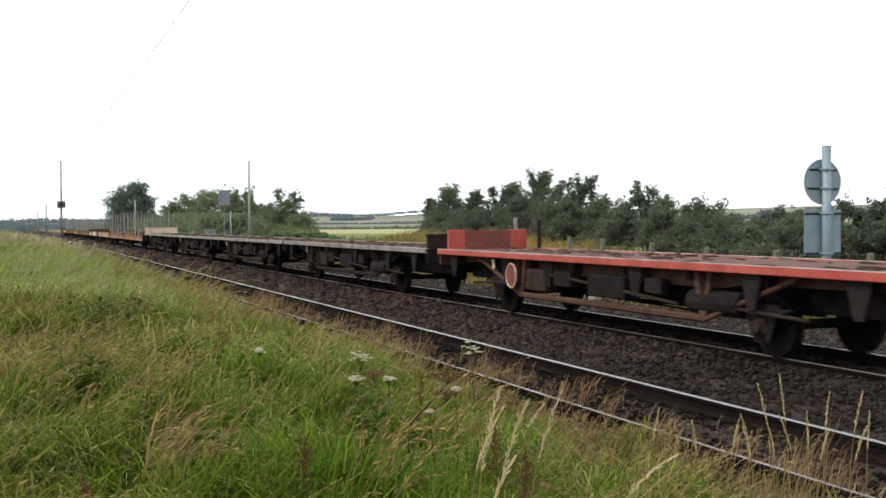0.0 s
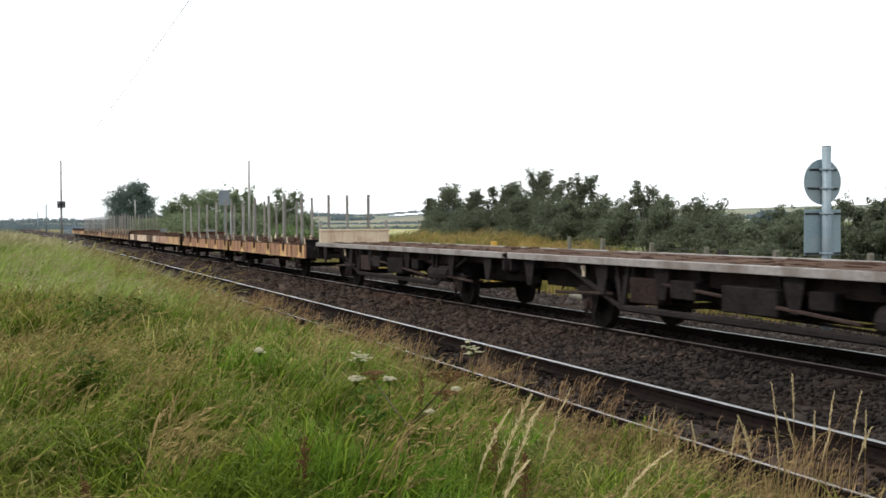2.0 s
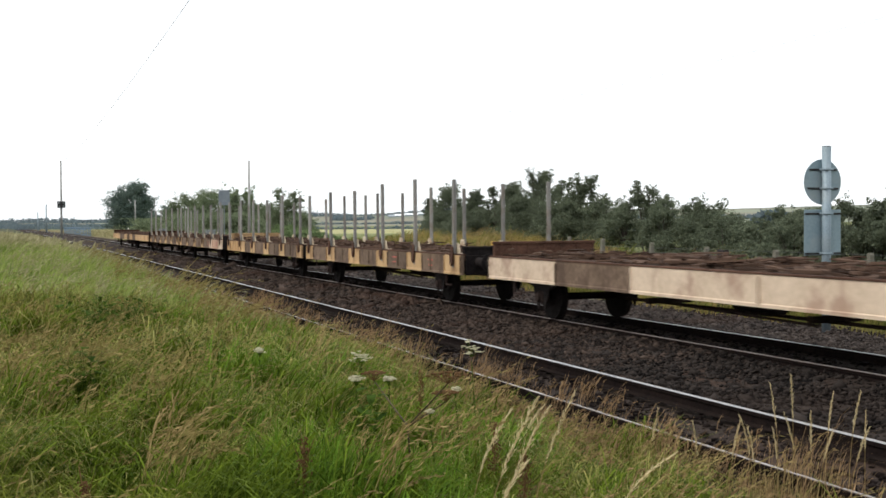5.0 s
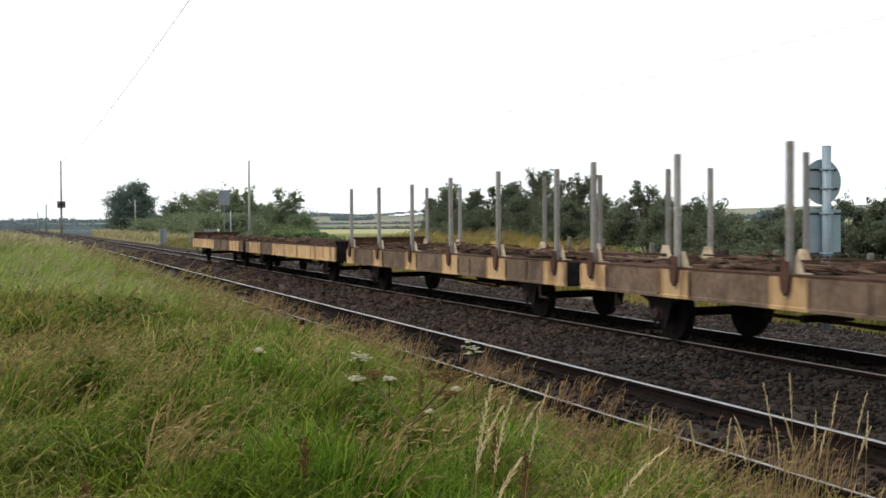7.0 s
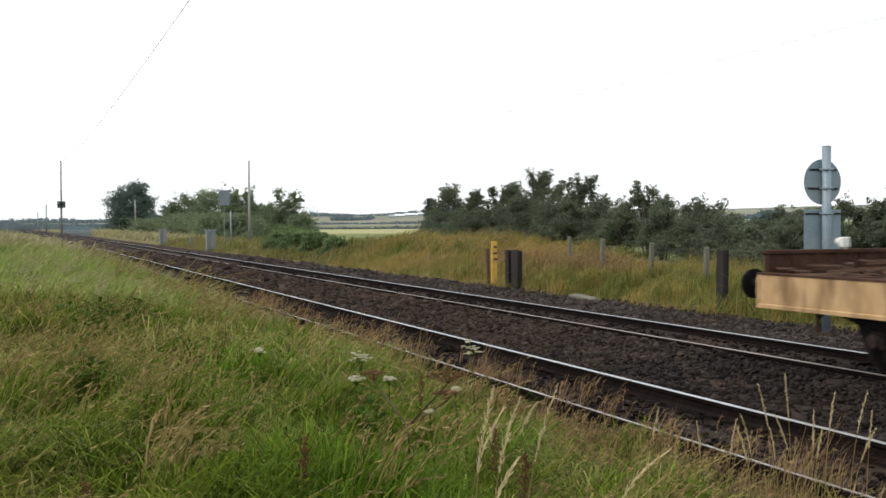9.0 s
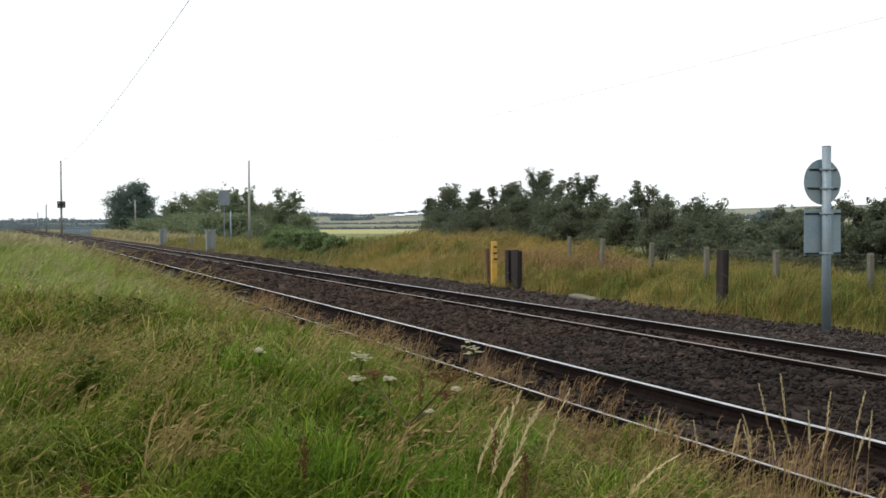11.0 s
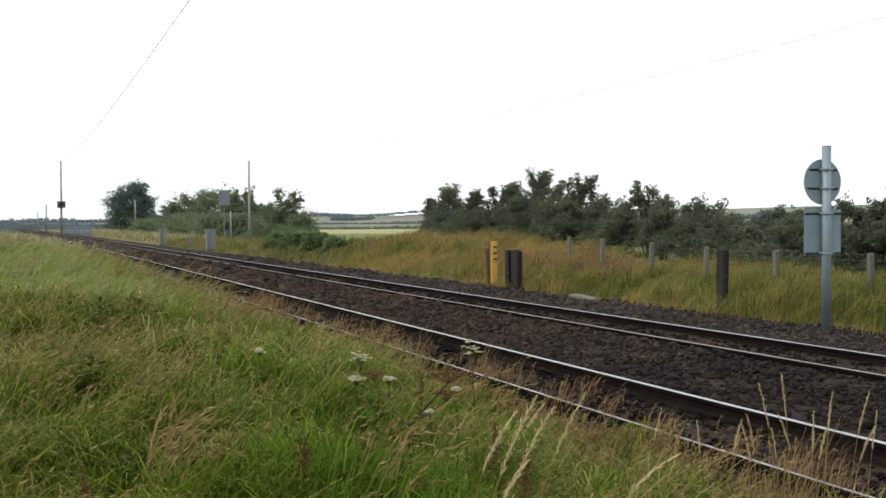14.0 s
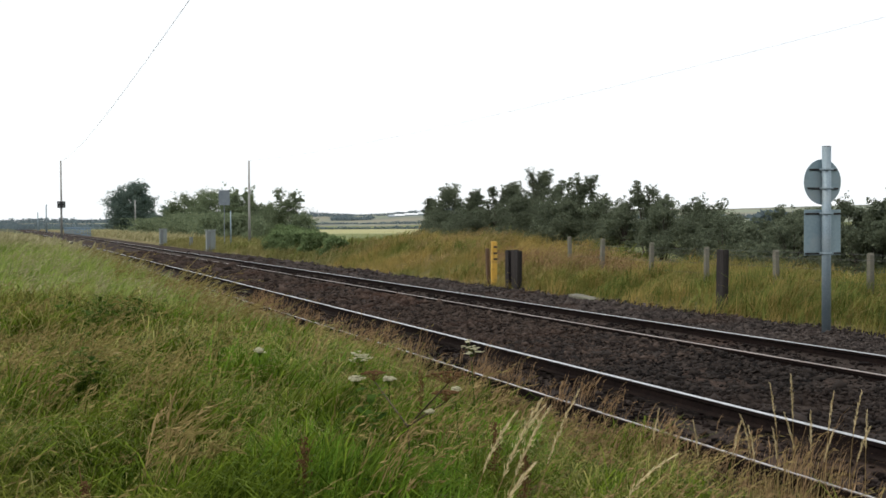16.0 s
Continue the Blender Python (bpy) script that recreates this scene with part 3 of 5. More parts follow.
def timber_wagon(label, runs, stakes, rear_end, front_end, seed, head=None):
    """A two-axle timber carrier about x = 0. runs: (from, to, material) along its side."""
    rng = np.random.default_rng(seed)
    half = HALF / 2
    w = tagged(empty("timber_wagon"), label, "wagon", "wagons of the train")
    bm = BM()
    box(bm, (0, 0, FLOOR - 0.06), (HALF - 0.05, 2.44, 0.1))
    for k in range(29):
        box(bm, (-half + 0.4 + k * (HALF - 0.8) / 28, 0, FLOOR), (0.44, 2.3, 0.03))
    part("floor", bm, M_DECKWOOD, w, "dark bark-strewn floor")
    wagon_frame(w, half)
    for sy in (-1, 1):
        for a, b, m in runs:
            side_panel(w, a, b, sy, m)
        for x in stakes:
            stake(w, x, sy, (3.13 if seed in (5, 55) else 3.06) + rng.uniform(-0.1, 0.05), rng.uniform(-1.2, 1.2))
    # Near-black sills also paint the shade in the gap between wagons.
    for x in (-half, half):
        part("end_sill", box(BM(), (x + (0.04 if x < 0 else -0.04), 0, 0.98), (0.08, 2.42, 0.46), 0.01), M_UNDER, w)
    bark_litter(w, half, seed)
    if rear_end:
        buffers(w, -half, -1)
        bulkhead(w, -half + 0.12, FLOOR, 1.56, head or M_RUST, "dark rusty low headboard" if head is None else "tan painted low headboard")
    if front_end:
        buffers(w, half, 1)
        bulkhead(w, half - 0.12, FLOOR, 1.42, M_UNDER, "blackened low headboard")
    for x in (half, -half):
        if (x > 0 and not front_end) or (x < 0 and not rear_end):
            part("drawbar", box(BM(), (x + (0.15 if x > 0 else -0.15), 0, 0.95), (0.36, 0.3, 0.16), 0.02), M_UNDER, w)
    wheelset(w, -half + (2.1 if rear_end else 2.32))
    wheelset(w, half - (2.1 if front_end else 2.08))
    for x in (-half + 1.2, half - 1.2):
        for sy in (-1, 1):
            bm = BM()
            box(bm, (x, sy * 1.22, 0.62), (0.05, 0.04, 0.3))
            box(bm, (x + 0.15, sy * 1.22, 0.49), (0.34, 0.05, 0.04))
            part("step_iron", bm, M_UNDERBROWN, w)
    return w


def flat_wagon(label, deck, sole, rear_head, front_head, seed):
    """A two-axle flat with a thin sole bar and open trussed underframe."""
    half = 15.55 / 2
    front = half + (0.15 if front_head else 0.0)
    w = tagged(empty("flat_wagon"), label, "wagon", "wagons of the train")
    part("deck", box(BM(), ((front - half) / 2, 0, FLAT_FLOOR - 0.05), (half + front, 2.5, 0.08)), M_UNDER, w)
    board = part("deck_board", box(BM(), (0, 0, FLAT_FLOOR), (0.6, 2.4, 0.028), 0.005), M_DECKRED if deck == M_RED else M_DECKWOOD, w)
    board.location.x = -half + 0.35
    for k in range(1, 24):
        again(board, pose(-half + 0.35 + k * (2 * half - 0.7) / 23, 0, random.uniform(-0.004, 0.004)))
    for sy in (-1, 1):
        o = [(sy * 1.295, 1.215), (sy * 1.30, 1.225), (sy * 1.305, 1.33), (sy * 1.20, 1.338), (sy * 1.20, 1.318), (sy * 1.285, 1.308), (sy * 1.28, 1.24), (sy * 1.20, 1.23), (sy * 1.20, 1.215)]
        part("sole_bar", prism(BM(), o, "x", -half, front), deck, w)
        # Thin strip added to carry the painted sky glint of the flange.
        strip = box(BM(), ((front - half) / 2, sy * 1.288, 1.338), (half + front - 0.06, 0.03, 0.012))
        part("edge_strip", strip, M_SKYGLINT, w, "pale broken strip painting the sky's glint on the deck edge")
        for x in (-3.3, 3.3):
            s = 1 if x > 0 else -1
            bm = BM()
            prism(bm, [(x - 0.26, 1.21), (x - 0.14, 1.21), (x + s * 0.02 + 0.06, 0.42), (x + s * 0.02 - 0.06, 0.42)], "y", sy * 1.12 - 0.03, sy * 1.12 + 0.03)
            prism(bm, [(x + 0.14, 1.21), (x + 0.26, 1.21), (x + 0.06, 0.42), (x - 0.06, 0.42)], "y", sy * 1.12 - 0.03, sy * 1.12 + 0.03)
            part("truss_post", bm, sole, w)
        bm = BM()
        tube(bm, (-3.3, sy * 1.12, 0.47), (3.3, sy * 1.12, 0.47), 0.06, seg=6)
        tube(bm, (-5.5, sy * 1.12, 1.17), (-3.3, sy * 1.12, 0.45), 0.045, seg=6)
        tube(bm, (3.3, sy * 1.12, 0.45), (5.5, sy * 1.12, 1.17), 0.045, seg=6)
        part("truss_rod", bm, sole, w)
        if deck == M_RED:
            bm = BM()
            tube(bm, (-3.5, sy * 1.23, 0.86), (-3.5, sy * 1.27, 0.86), 0.25, seg=22)
            hub = part("brake_wheel", bm, M_DARKRED, w)
            bm = BM()
            for k in range(20):
                a, b = k * math.pi / 10, (k + 1) * math.pi / 10
                tube(bm, (-3.5 + 0.25 * math.cos(a), sy * 1.275, 0.86 + 0.25 * math.sin(a)), (-3.5 + 0.25 * math.cos(b), sy * 1.275, 0.86 + 0.25 * math.sin(b)), 0.016, seg=6)
            part("rim", bm, M_SOCKET, hub, "cream painted wheel rim")
        for c, e in (((0.4, sy * 1.05, 0.82), (1.3, 0.36, 0.4)), ((-1.3, sy * 1.08, 0.88), (0.7, 0.3, 0.3)), ((1.9, sy * 1.1, 0.9), (0.5, 0.16, 0.26))):
            part("equipment_box", box(BM(), c, e, 0.02), M_UNDER, w)
        bm = BM()
        tube(bm, (2.9, sy * 1.0, 0.72), (4.2, sy * 1.0, 0.72), 0.2, seg=12)
        part("brake_cylinder", bm, M_UNDER, w)
        bm = BM()
        box(bm, (-2.6, sy * 1.0, 0.80), (0.9, 0.3, 0.45), 0.03)
        part("battery_box", bm, M_UNDERBROWN, w)
        bm = BM()
        tube(bm, (-5.8, sy * 1.15, 0.62), (-3.6, sy * 1.15, 0.70), 0.03, seg=6)
        tube(bm, (3.6, sy * 1.15, 0.70), (5.8, sy * 1.15, 0.62), 0.03, seg=6)
        tube(bm, (-1.9, sy * 1.2, 0.95), (2.7, sy * 1.2, 0.66), 0.03, seg=6)
        part("brake_lever", bm, M_UNDERBROWN, w)
        for x in (-6.9, -3.9, -1.9, 1.4, 4.6, 6.8):
            bm = BM()
            prism(bm, [(x - 0.24, 1.213), (x + 0.24, 1.213), (x + 0.09, 0.70), (x - 0.09, 0.70)], "y", sy * 1.2 - 0.015, sy * 1.2 + 0.015)
            part("gusset", bm, M_UNDER, w)
    wagon_frame(w, half, sill=0.60, top=1.25)
    for sy in (-1, 1):
        o = [(-half + 0.1, 1.212), (half - 0.1, 1.212), (half - 0.1, 1.06), (half - 3.5, 1.04), (half - 4.3, 0.94), (-half + 4.3, 0.94), (-half + 3.5, 1.04), (-half + 0.1, 1.06)]
        part("side_girder", prism(BM(), o, "y", sy * 0.94 - 0.02, sy * 0.94 + 0.02), sole if sole == M_RUST else M_UNDERBROWN, w)
    buffers(w, -half, -1)
    buffers(w, front, 1)
    for x in (-half, front):
        part("end_sill", box(BM(), (x + (0.04 if x < 0 else -0.04), 0, 1.13), (0.08, 2.5, 0.36), 0.01), sole, w)
    for x, m in ((-half + (0.08 if deck == M_RED else 0.25), rear_head), (front - 0.08, front_head)):
        if m == M_RED:
            part("headboard", box(BM(), (x, 0, 1.55), (0.05, 1.24, 0.46), 0.008), M_DARKRED, w, "dull dark red low headboard")
            for sy in (-1, 1):
                bm = BM()
                box(bm, (x, sy * 0.83, 1.555), (0.07, 0.42, 0.49), 0.012)
                box(bm, (x, sy * 1.03, 1.555), (0.11, 0.04, 0.49), 0.008)
                part("corner_plate", bm, M_RED, w, "bright red corner plate")
            part("corner_post", box(BM(), (x + 0.5, 1.18, 1.68), (0.09, 0.08, 0.72), 0.01), M_UNDERBROWN, w)
        elif m:
            bulkhead(w, x, FLAT_FLOOR, 1.79 if m == M_CREAM else 1.70, m, "pale cream painted low headboard" if m == M_CREAM else "blackened low headboard")
            for sy in (-1, 1) if m == M_CREAM else (1,):
                part("corner_post", box(BM(), (x + (-0.12 if x < 0 else 0.12), sy * 1.18, 1.70), (0.10, 0.08, 0.8), 0.01), M_STAKE, w)
    bark_litter(w, half, seed, FLAT_FLOOR - 0.025, 90, 0.5, 0.0)
    wheelset(w, -half + 3.15, M_SOCKET)
    wheelset(w, half - 3.15, M_SOCKET)
    return w


HB = HALF / 2
STAKES_REAR = [HB + 0.31 - 0.73 - 2.79 * k for k in range(6)]
STAKES_FRONT = [-(HB + 0.31 - 0.73 - 2.735 * k) for k in range(6)]


def runs_round(stakes, pad, field, seed):
    """Side panels: a painted pad behind each stake, plain plates between."""
    rng = np.random.default_rng(seed)
    edges, out = -HB, []
    for s in sorted(stakes):
        a, b = max(-HB, s - rng.uniform(0.38, 0.62)), min(HB, s + rng.uniform(0.38, 0.62))
        if a - edges > 0.1:
            mid = (edges + a) / 2 + rng.uniform(-0.2, 0.2)
            out += [(edges, mid, field), (mid, a, field)] if rng.random() < 0.4 else [(edges, a, M_PALE if rng.random() < 0.12 else field)]
        out.append((a, b, pad))
        edges = b
    if HB - edges > 0.05:
        out.append((edges, HB, field))
    return out


TAN_LABEL = "tan and brown timber wagon"
train = []          # (wagon, place of its middle from the train's tail)


def add_unit(slot, stakes, pad, field, seed, head, rear_runs=None, front_runs=None, words=""):
    rs, fs = (STAKES_REAR, STAKES_FRONT) if stakes else ([], [])
    label = (TAN_LABEL + (" with upright steel stakes" if stakes else " with an empty bare deck")) if not words else words
    a = timber_wagon(label, rear_runs or runs_round(rs, pad, field, seed), rs, True, False, seed, head)
    b = timber_wagon(label, front_runs or runs_round(fs, pad, field, seed + 50), fs, False, True, seed + 50)
    train.append((a, slot - 0.31 - HB))
    train.append((b, slot + 0.31 + HB))


T, B, P, O, R, K = M_TAN, M_BROWN, M_PALE, M_ORANGE, M_REDBROWN, M_PINK
add_unit(15.03, False, T, B, 1, None,
         [(-HB, -HB + 2.9, T), (-HB + 2.9, -HB + 4.9, T), (-HB + 4.9, -HB + 7.1, T), (-HB + 7.1, -HB + 9.1, B), (-HB + 9.1, -HB + 11.4, B), (-HB + 11.4, -HB + 12.9, T), (-HB + 12.9, -HB + 13.75, T), (-HB + 13.75, HB, B)],
         [(-HB, -HB + 0.75, B), (-HB + 0.75, -HB + 3.1, T), (-HB + 3.1, -HB + 5.4, B), (-HB + 5.4, -HB + 8.4, T), (-HB + 8.4, -HB + 11.5, T), (-HB + 11.5, -HB + 13.2, T), (-HB + 13.2, HB, T)])
lamp = BM()
box(lamp, (-HB + 0.10, 0.15, 1.655), (0.10, 0.13, 0.15), 0.012)
tube(lamp, (-HB + 0.04, 0.15, 1.66), (-HB - 0.02, 0.15, 1.66), 0.06, seg=12)
box(lamp, (-HB + 0.10, 0.15, 1.555), (0.05, 0.05, 0.05))
part("tail_lamp", lamp, M_LAMPWHITE, train[0][0], "small white tail lamp")
front_mix = [(a, b, (m if b < -HB + 11.0 else P if m == T else K)) for a, b, m in runs_round(STAKES_FRONT, T, B, 52)]
add_unit(46.45, True, T, B, 2, None, None, front_mix)
tail_runs = [(-HB, -HB + 0.8, T), (-HB + 0.8, -HB + 3.3, O), (-HB + 3.3, -HB + 4.3, T)] + [(max(a, -HB + 4.3), b, m) for a, b, m in runs_round(STAKES_REAR, T, B, 3) if b > -HB + 4.4]
add_unit(77.95, True, T, B, 3, M_TAN, tail_runs)
for wagon, xs in ((train[3][0], (3.1, 5.7)), (train[5][0], (2.4, 5.2)), (train[1][0], (4.9,))):
    for xm in xs:                       # lettering too small to read
        marking = BM()
        for k, ln in enumerate((0.34, 0.26)):
            box(marking, (xm, -1.285, 1.06 - 0.13 * k), (ln, 0.006, 0.035))
        part("marking", marking, M_RED, wagon, "faded red painted marking")
add_unit(109.55, False, P, R, 4, None,
         [(-HB, -HB + 3.2, P), (-HB + 3.2, -HB + 6.0, B), (-HB + 6.0, -HB + 9.5, P), (-HB + 9.5, -HB + 12.4, P), (-HB + 12.4, HB, B)],
         [(-HB, -HB + 1.0, B), (-HB + 1.0, -HB + 3.0, P), (-HB + 3.0, -HB + 5.0, K), (-HB + 5.0, -HB + 7.0, K), (-HB + 7.0, -HB + 9.2, K), (-HB + 9.2, -HB + 11.9, T), (-HB + 11.9, HB, T)])
add_unit(141.1, True, O, R, 5, None, words="two-axle timber wagon with rusty orange sides and upright stakes")
for k, (rh, fh) in enumerate(((M_CREAM, None), (None, None), (None, None), (None, M_UNDERBROWN))):
    train.append((flat_wagon("black two-axle flat wagon with a worn grey deck edge", M_DECKGREY, M_UNDER, rh, fh, 20 + k), 157.55 + 7.9 + 15.85 * k))
train.append((flat_wagon("red two-axle flat wagon with a low headboard", M_RED, M_RUST, M_RED, None, 30), 229.55))

SPEED, TAIL = 26.0, -247.2


# ---------------------------------------------------------------- trackside things beyond the rails
def gz(x, y):
    return float(ground_z(x, y))


def build_sign():
    """Railway sign seen from behind: round board over a square one on a grey post."""
    s = tagged(empty("track_sign", pose(-19.5, 16.28, gz(-19.5, 16.28))), "grey-backed round and square sign boards on a steel post", "sign")
    base = -gz(-19.5, 16.28)
    bm = BM()
    tube(bm, (0, 0, -0.1), (0, 0, 3.55 + base), 0.095, seg=16)
    tube(bm, (0, 0, 3.55 + base), (0, 0, 3.56 + base), 0.10, seg=16)
    part("post", bm, M_GREYSTEEL, s, "galvanised round steel post", True)
    bm = BM()
    tube(bm, (-0.135, 0, 2.80 + base), (-0.120, 0, 2.80 + base), 0.485, seg=48)
    part("round_board", bm, M_SIGNBACK, s)
    bm = BM()
    box(bm, (-0.128, 0, 1.72 + base), (0.015, 0.96, 0.98), 0.004)
    part("square_board", bm, M_SIGNBACK, s)
    for z, wd in ((3.06, 0.7), (2.66, 0.8), (2.12, 0.94), (1.27, 0.94)):
        bm = BM()
        box(bm, (-0.108, 0, z + base), (0.024, wd, 0.04), 0.004)
        part("rail", bm, M_BLACKTAPE, s, "dark mounting rail")
        bm = BM()
        box(bm, (-0.01, 0, z + base), (0.23, 0.215, 0.045), 0.01)
        part("clip", bm, M_GREYSTEEL, s)


build_sign()


def build_marker():
    x, y = -39.25, 17.2
    s = tagged(empty("marker_post", pose(x, y, gz(x, y))), "yellow trackside marker post with dark worn marks", "post")
    b = -gz(x, y)
    part("post", box(BM(), (0, 0, (1.27 + b) / 2 - 0.05), (0.10, 0.22, 1.27 + b + 0.1), 0.012), M_YELLOW, s)
    for k, z in enumerate((1.06, 0.82, 0.60)):
        part("marking", box(BM(), (0.053, 0.03, z + b), (0.008, 0.14, 0.07)), M_BLACKTAPE, s)


build_marker()


def timber_post(x, y, top, w, d, label, material=M_TIMBER, lean=0.0):
    g = gz(x, y)
    bm = BM()
    box(bm, (0, 0, (top - g) / 2 - 0.1), (w, d, top - g + 0.2), 0.014)
    for k in range(3):
        box(bm, (w / 2, -d / 3 + k * d / 3, (top - g) / 2 - 0.05), (0.012, d / 5, (top - g) * 0.9))
    return tagged(link("timber_post", bm, material), label, "post", "old timber posts")


for dx, dy, tp, ww in ((-37.45, 17.0, 0.98, 0.24), (-37.1, 17.1, 1.0, 0.26), (-36.75, 17.05, 0.97, 0.22)):
    timber_post(dx, dy, tp, ww, 0.2, "black tarred old timber post beside the ballast").matrix_basis = pose(dx, dy, gz(dx, dy), random.uniform(-1.5, 1.5), random.uniform(-1.5, 1.5), random.uniform(-8, 8))
timber_post(-39.7, 17.15, 1.0, 0.12, 0.14, "thin brown wooden post beside a yellow marker", M_BROWNWOOD).matrix_basis = pose(-39.7, 17.15, gz(-39.7, 17.15), 1, -1, 0)
timber_post(-24.6, 17.2, 1.24, 0.24, 0.22, "black tarred old timber post standing in grass").matrix_basis = pose(-24.6, 17.2, gz(-24.6, 17.2), -1.0, 0.4, 12)


def build_fence():
    """Concrete posts with strained wires behind the bank."""
    places = [(-37.45, 19.5), (-35.05, 19.5), (-31.78, 19.5), (-28.67, 19.5), (-25.36, 19.5), (-21.78, 19.5), (-18.3, 19.5), (-14.9, 19.5), (-11.5, 19.5)]
    for k, (x, y) in enumerate(places):
        top = np.interp(x, [-48, -37, -28, -20], [1.5, 1.45, 1.2, 1.18])
        g = gz(x, y)
        bm = BM()
        prism(bm, [(-0.075, -0.3), (0.075, -0.3), (0.06, top - g - 0.05), (0.035, top - g), (-0.035, top - g), (-0.06, top - g - 0.05)], "y", -0.06, 0.06)
        ob = tagged(link("fence_post", bm, M_CONCRETE), "weathered concrete fence post with strained wires", "fence post", "line-side fence posts")
        ob.matrix_basis = pose(x, y, g, random.uniform(-1.5, 1.5), random.uniform(-2, 2), random.uniform(-10, 10))
    for h in (0.35, 0.65, 0.92, 1.06):
        wire = tagged(empty("fence_wire"), "thin strained steel wire along concrete posts", "wire", "line-side fence wires")
        for (x0, y0), (x1, y1) in zip(places, places[1:]):
            bm = BM()
            tube(bm, (x0, y0 - 0.09, gz(x0, y0) + h), (x1, y1 - 0.09, gz(x1, y1) + h), 0.004, seg=3)
            part("wire_span", bm, M_WIRE, wire)


build_fence()


slab = BM()
box(slab, (0, 0, 0), (1.7, 0.35, 0.14), 0.02)
box(slab, (1.5, -0.12, -0.03), (0.6, 0.35, 0.12), 0.02)
slab = tagged(link("concrete_slab", slab, M_CONCRETE), "low pale concrete slab half buried at the ballast edge", "slab")
slab.matrix_basis = pose(-31.2, 16.75, gz(-31.2, 16.75) + 0.02, 3, 2, -3)


def cabinet(x, y, w, d, top, label):
    g = gz(x, y)
    c = tagged(empty("equipment_cabinet", pose(x, y, g, 0, 0, 4)), label, "cabinet", "line-side cabinets")
    h = top - g
    part("plinth", box(BM(), (0, 0, 0.05), (w + 0.08, d + 0.08, 0.3), 0.01), M_CONCRETE, c)
    part("body", box(BM(), (0, 0, 0.2 + (h - 0.26) / 2), (w, d, h - 0.26), 0.02), M_CABINET, c)
    part("roof", box(BM(), (0, 0, h - 0.04), (w + 0.1, d + 0.1, 0.08), 0.02), M_CABINET, c)
    for sy in (-1, 1):
        part("door", box(BM(), (w / 2 + 0.008, sy * d * 0.24, 0.2 + (h - 0.3) / 2), (0.02, d * 0.45, h - 0.45), 0.006), M_CABINET, c)
    return c


cabinet(-102.4, 17.0, 0.5, 0.80, 1.54, "tall grey line-side equipment cabinet")
cabinet(-135.8, 17.0, 0.5, 0.82, 1.58, "pale grey line-side equipment cabinet")
cabinet(-118.0, 17.6, 0.3, 0.3, 0.75, "small grey line-side box on the verge")


def pole(x, y, top, r0, r1, label, material=M_GREYSTEEL, extra=None, lean=(0, 0)):
    g = gz(x, y)
    p = tagged(empty("pole", pose(x, y, g, lean[0], lean[1], 0)), label, "pole", "line-side poles")
    bm = BM()
    tube(bm, (0, 0, -0.2), (0, 0, top - g), r0, r1, seg=10)
    part("shaft", bm, material, p, smooth=True)
    if extra:
        extra(p, top - g)
    return p


def pole_top(p, h):
    bm = BM()
    box(bm, (0, 0, h - 0.25), (0.08, 0.7, 0.08))
    part("cross_arm", bm, M_BROWNWOOD, p)
    for y in (-0.3, 0.3):
        bm = BM()
        tube(bm, (0, y, h - 0.2), (0, y, h - 0.05), 0.04, 0.03, seg=8)
        part("insulator", bm, M_CABINET, p)


pole(-102.2, 20.5, 7.8, 0.13, 0.085, "weathered grey telegraph pole on the verge", M_POLE)
pole(-103.3, 19.0, 3.25, 0.07, 0.06, "short grey steel post on the verge")
pole(-258, 26.3, 7.6, 0.17, 0.12, "pale distant wooden pole before a tree", M_POLE)


def signal_extra(p, h):
    bm = BM()
    box(bm, (0.15, 0, 5.9), (0.5, 1.35, 1.15), 0.06)
    part("signal_box", bm, M_BLACKTAPE, p, "dark boxed signal head")
    for z in (5.6, 6.2):
        for y in (-0.36, 0.36):
            part("pale_panel", box(BM(), (0.42, y, z), (0.06, 0.26, 0.26), 0.02), M_CABINET, p)


pole(-209.4, 8.75, 13.4, 0.20, 0.13, "tall grey pole with a boxed signal head", M_POLE, extra=signal_extra, lean=(0, 0.4))
pole(-420, 12.5, 9.5, 0.3, 0.2, "distant grey pole beside the railway", extra=pole_top)
pole(-520, 12.0, 8.0, 0.3, 0.2, "distant grey pole beside the railway")


def board_sign():
    x, y = -107.7, 19.2
    s = tagged(empty("board_sign", pose(x, y, gz(x, y))), "grey square board on a slender post", "sign")
    g = -gz(x, y)
    bm = BM()
    tube(bm, (0, 0, -0.1), (0, 0, 5.2 + g), 0.035, seg=8)
    part("post", bm, M_BOARD, s)
    part("board", box(BM(), (0.08, 0, 4.55 + g), (0.04, 1.05, 1.45), 0.01), M_BOARD, s)


board_sign()


def build_wire(a, b, sag, label, r=0.006):
    a, b = Vector(a), Vector(b)
    bm = BM()
    pts = [a.lerp(b, k / 24) - Vector((0, 0, sag * 4 * (k / 24) * (1 - k / 24))) for k in range(25)]
    for p, q in zip(pts, pts[1:]):
        tube(bm, p, q, r, seg=5)
    tagged(link("overhead_wire", bm, M_WIRE), label, "wire", "overhead wires")


build_wire((-209.6, 8.7, 13.35), (40, 4.25, 10), 2.0, "thin overhead telephone wire above the line", 0.008)
build_wire((-101.9, 20.5, 7.75), (5, 23.0, 8.5), 1.0, "thin overhead telephone wire above the bank", 0.003)


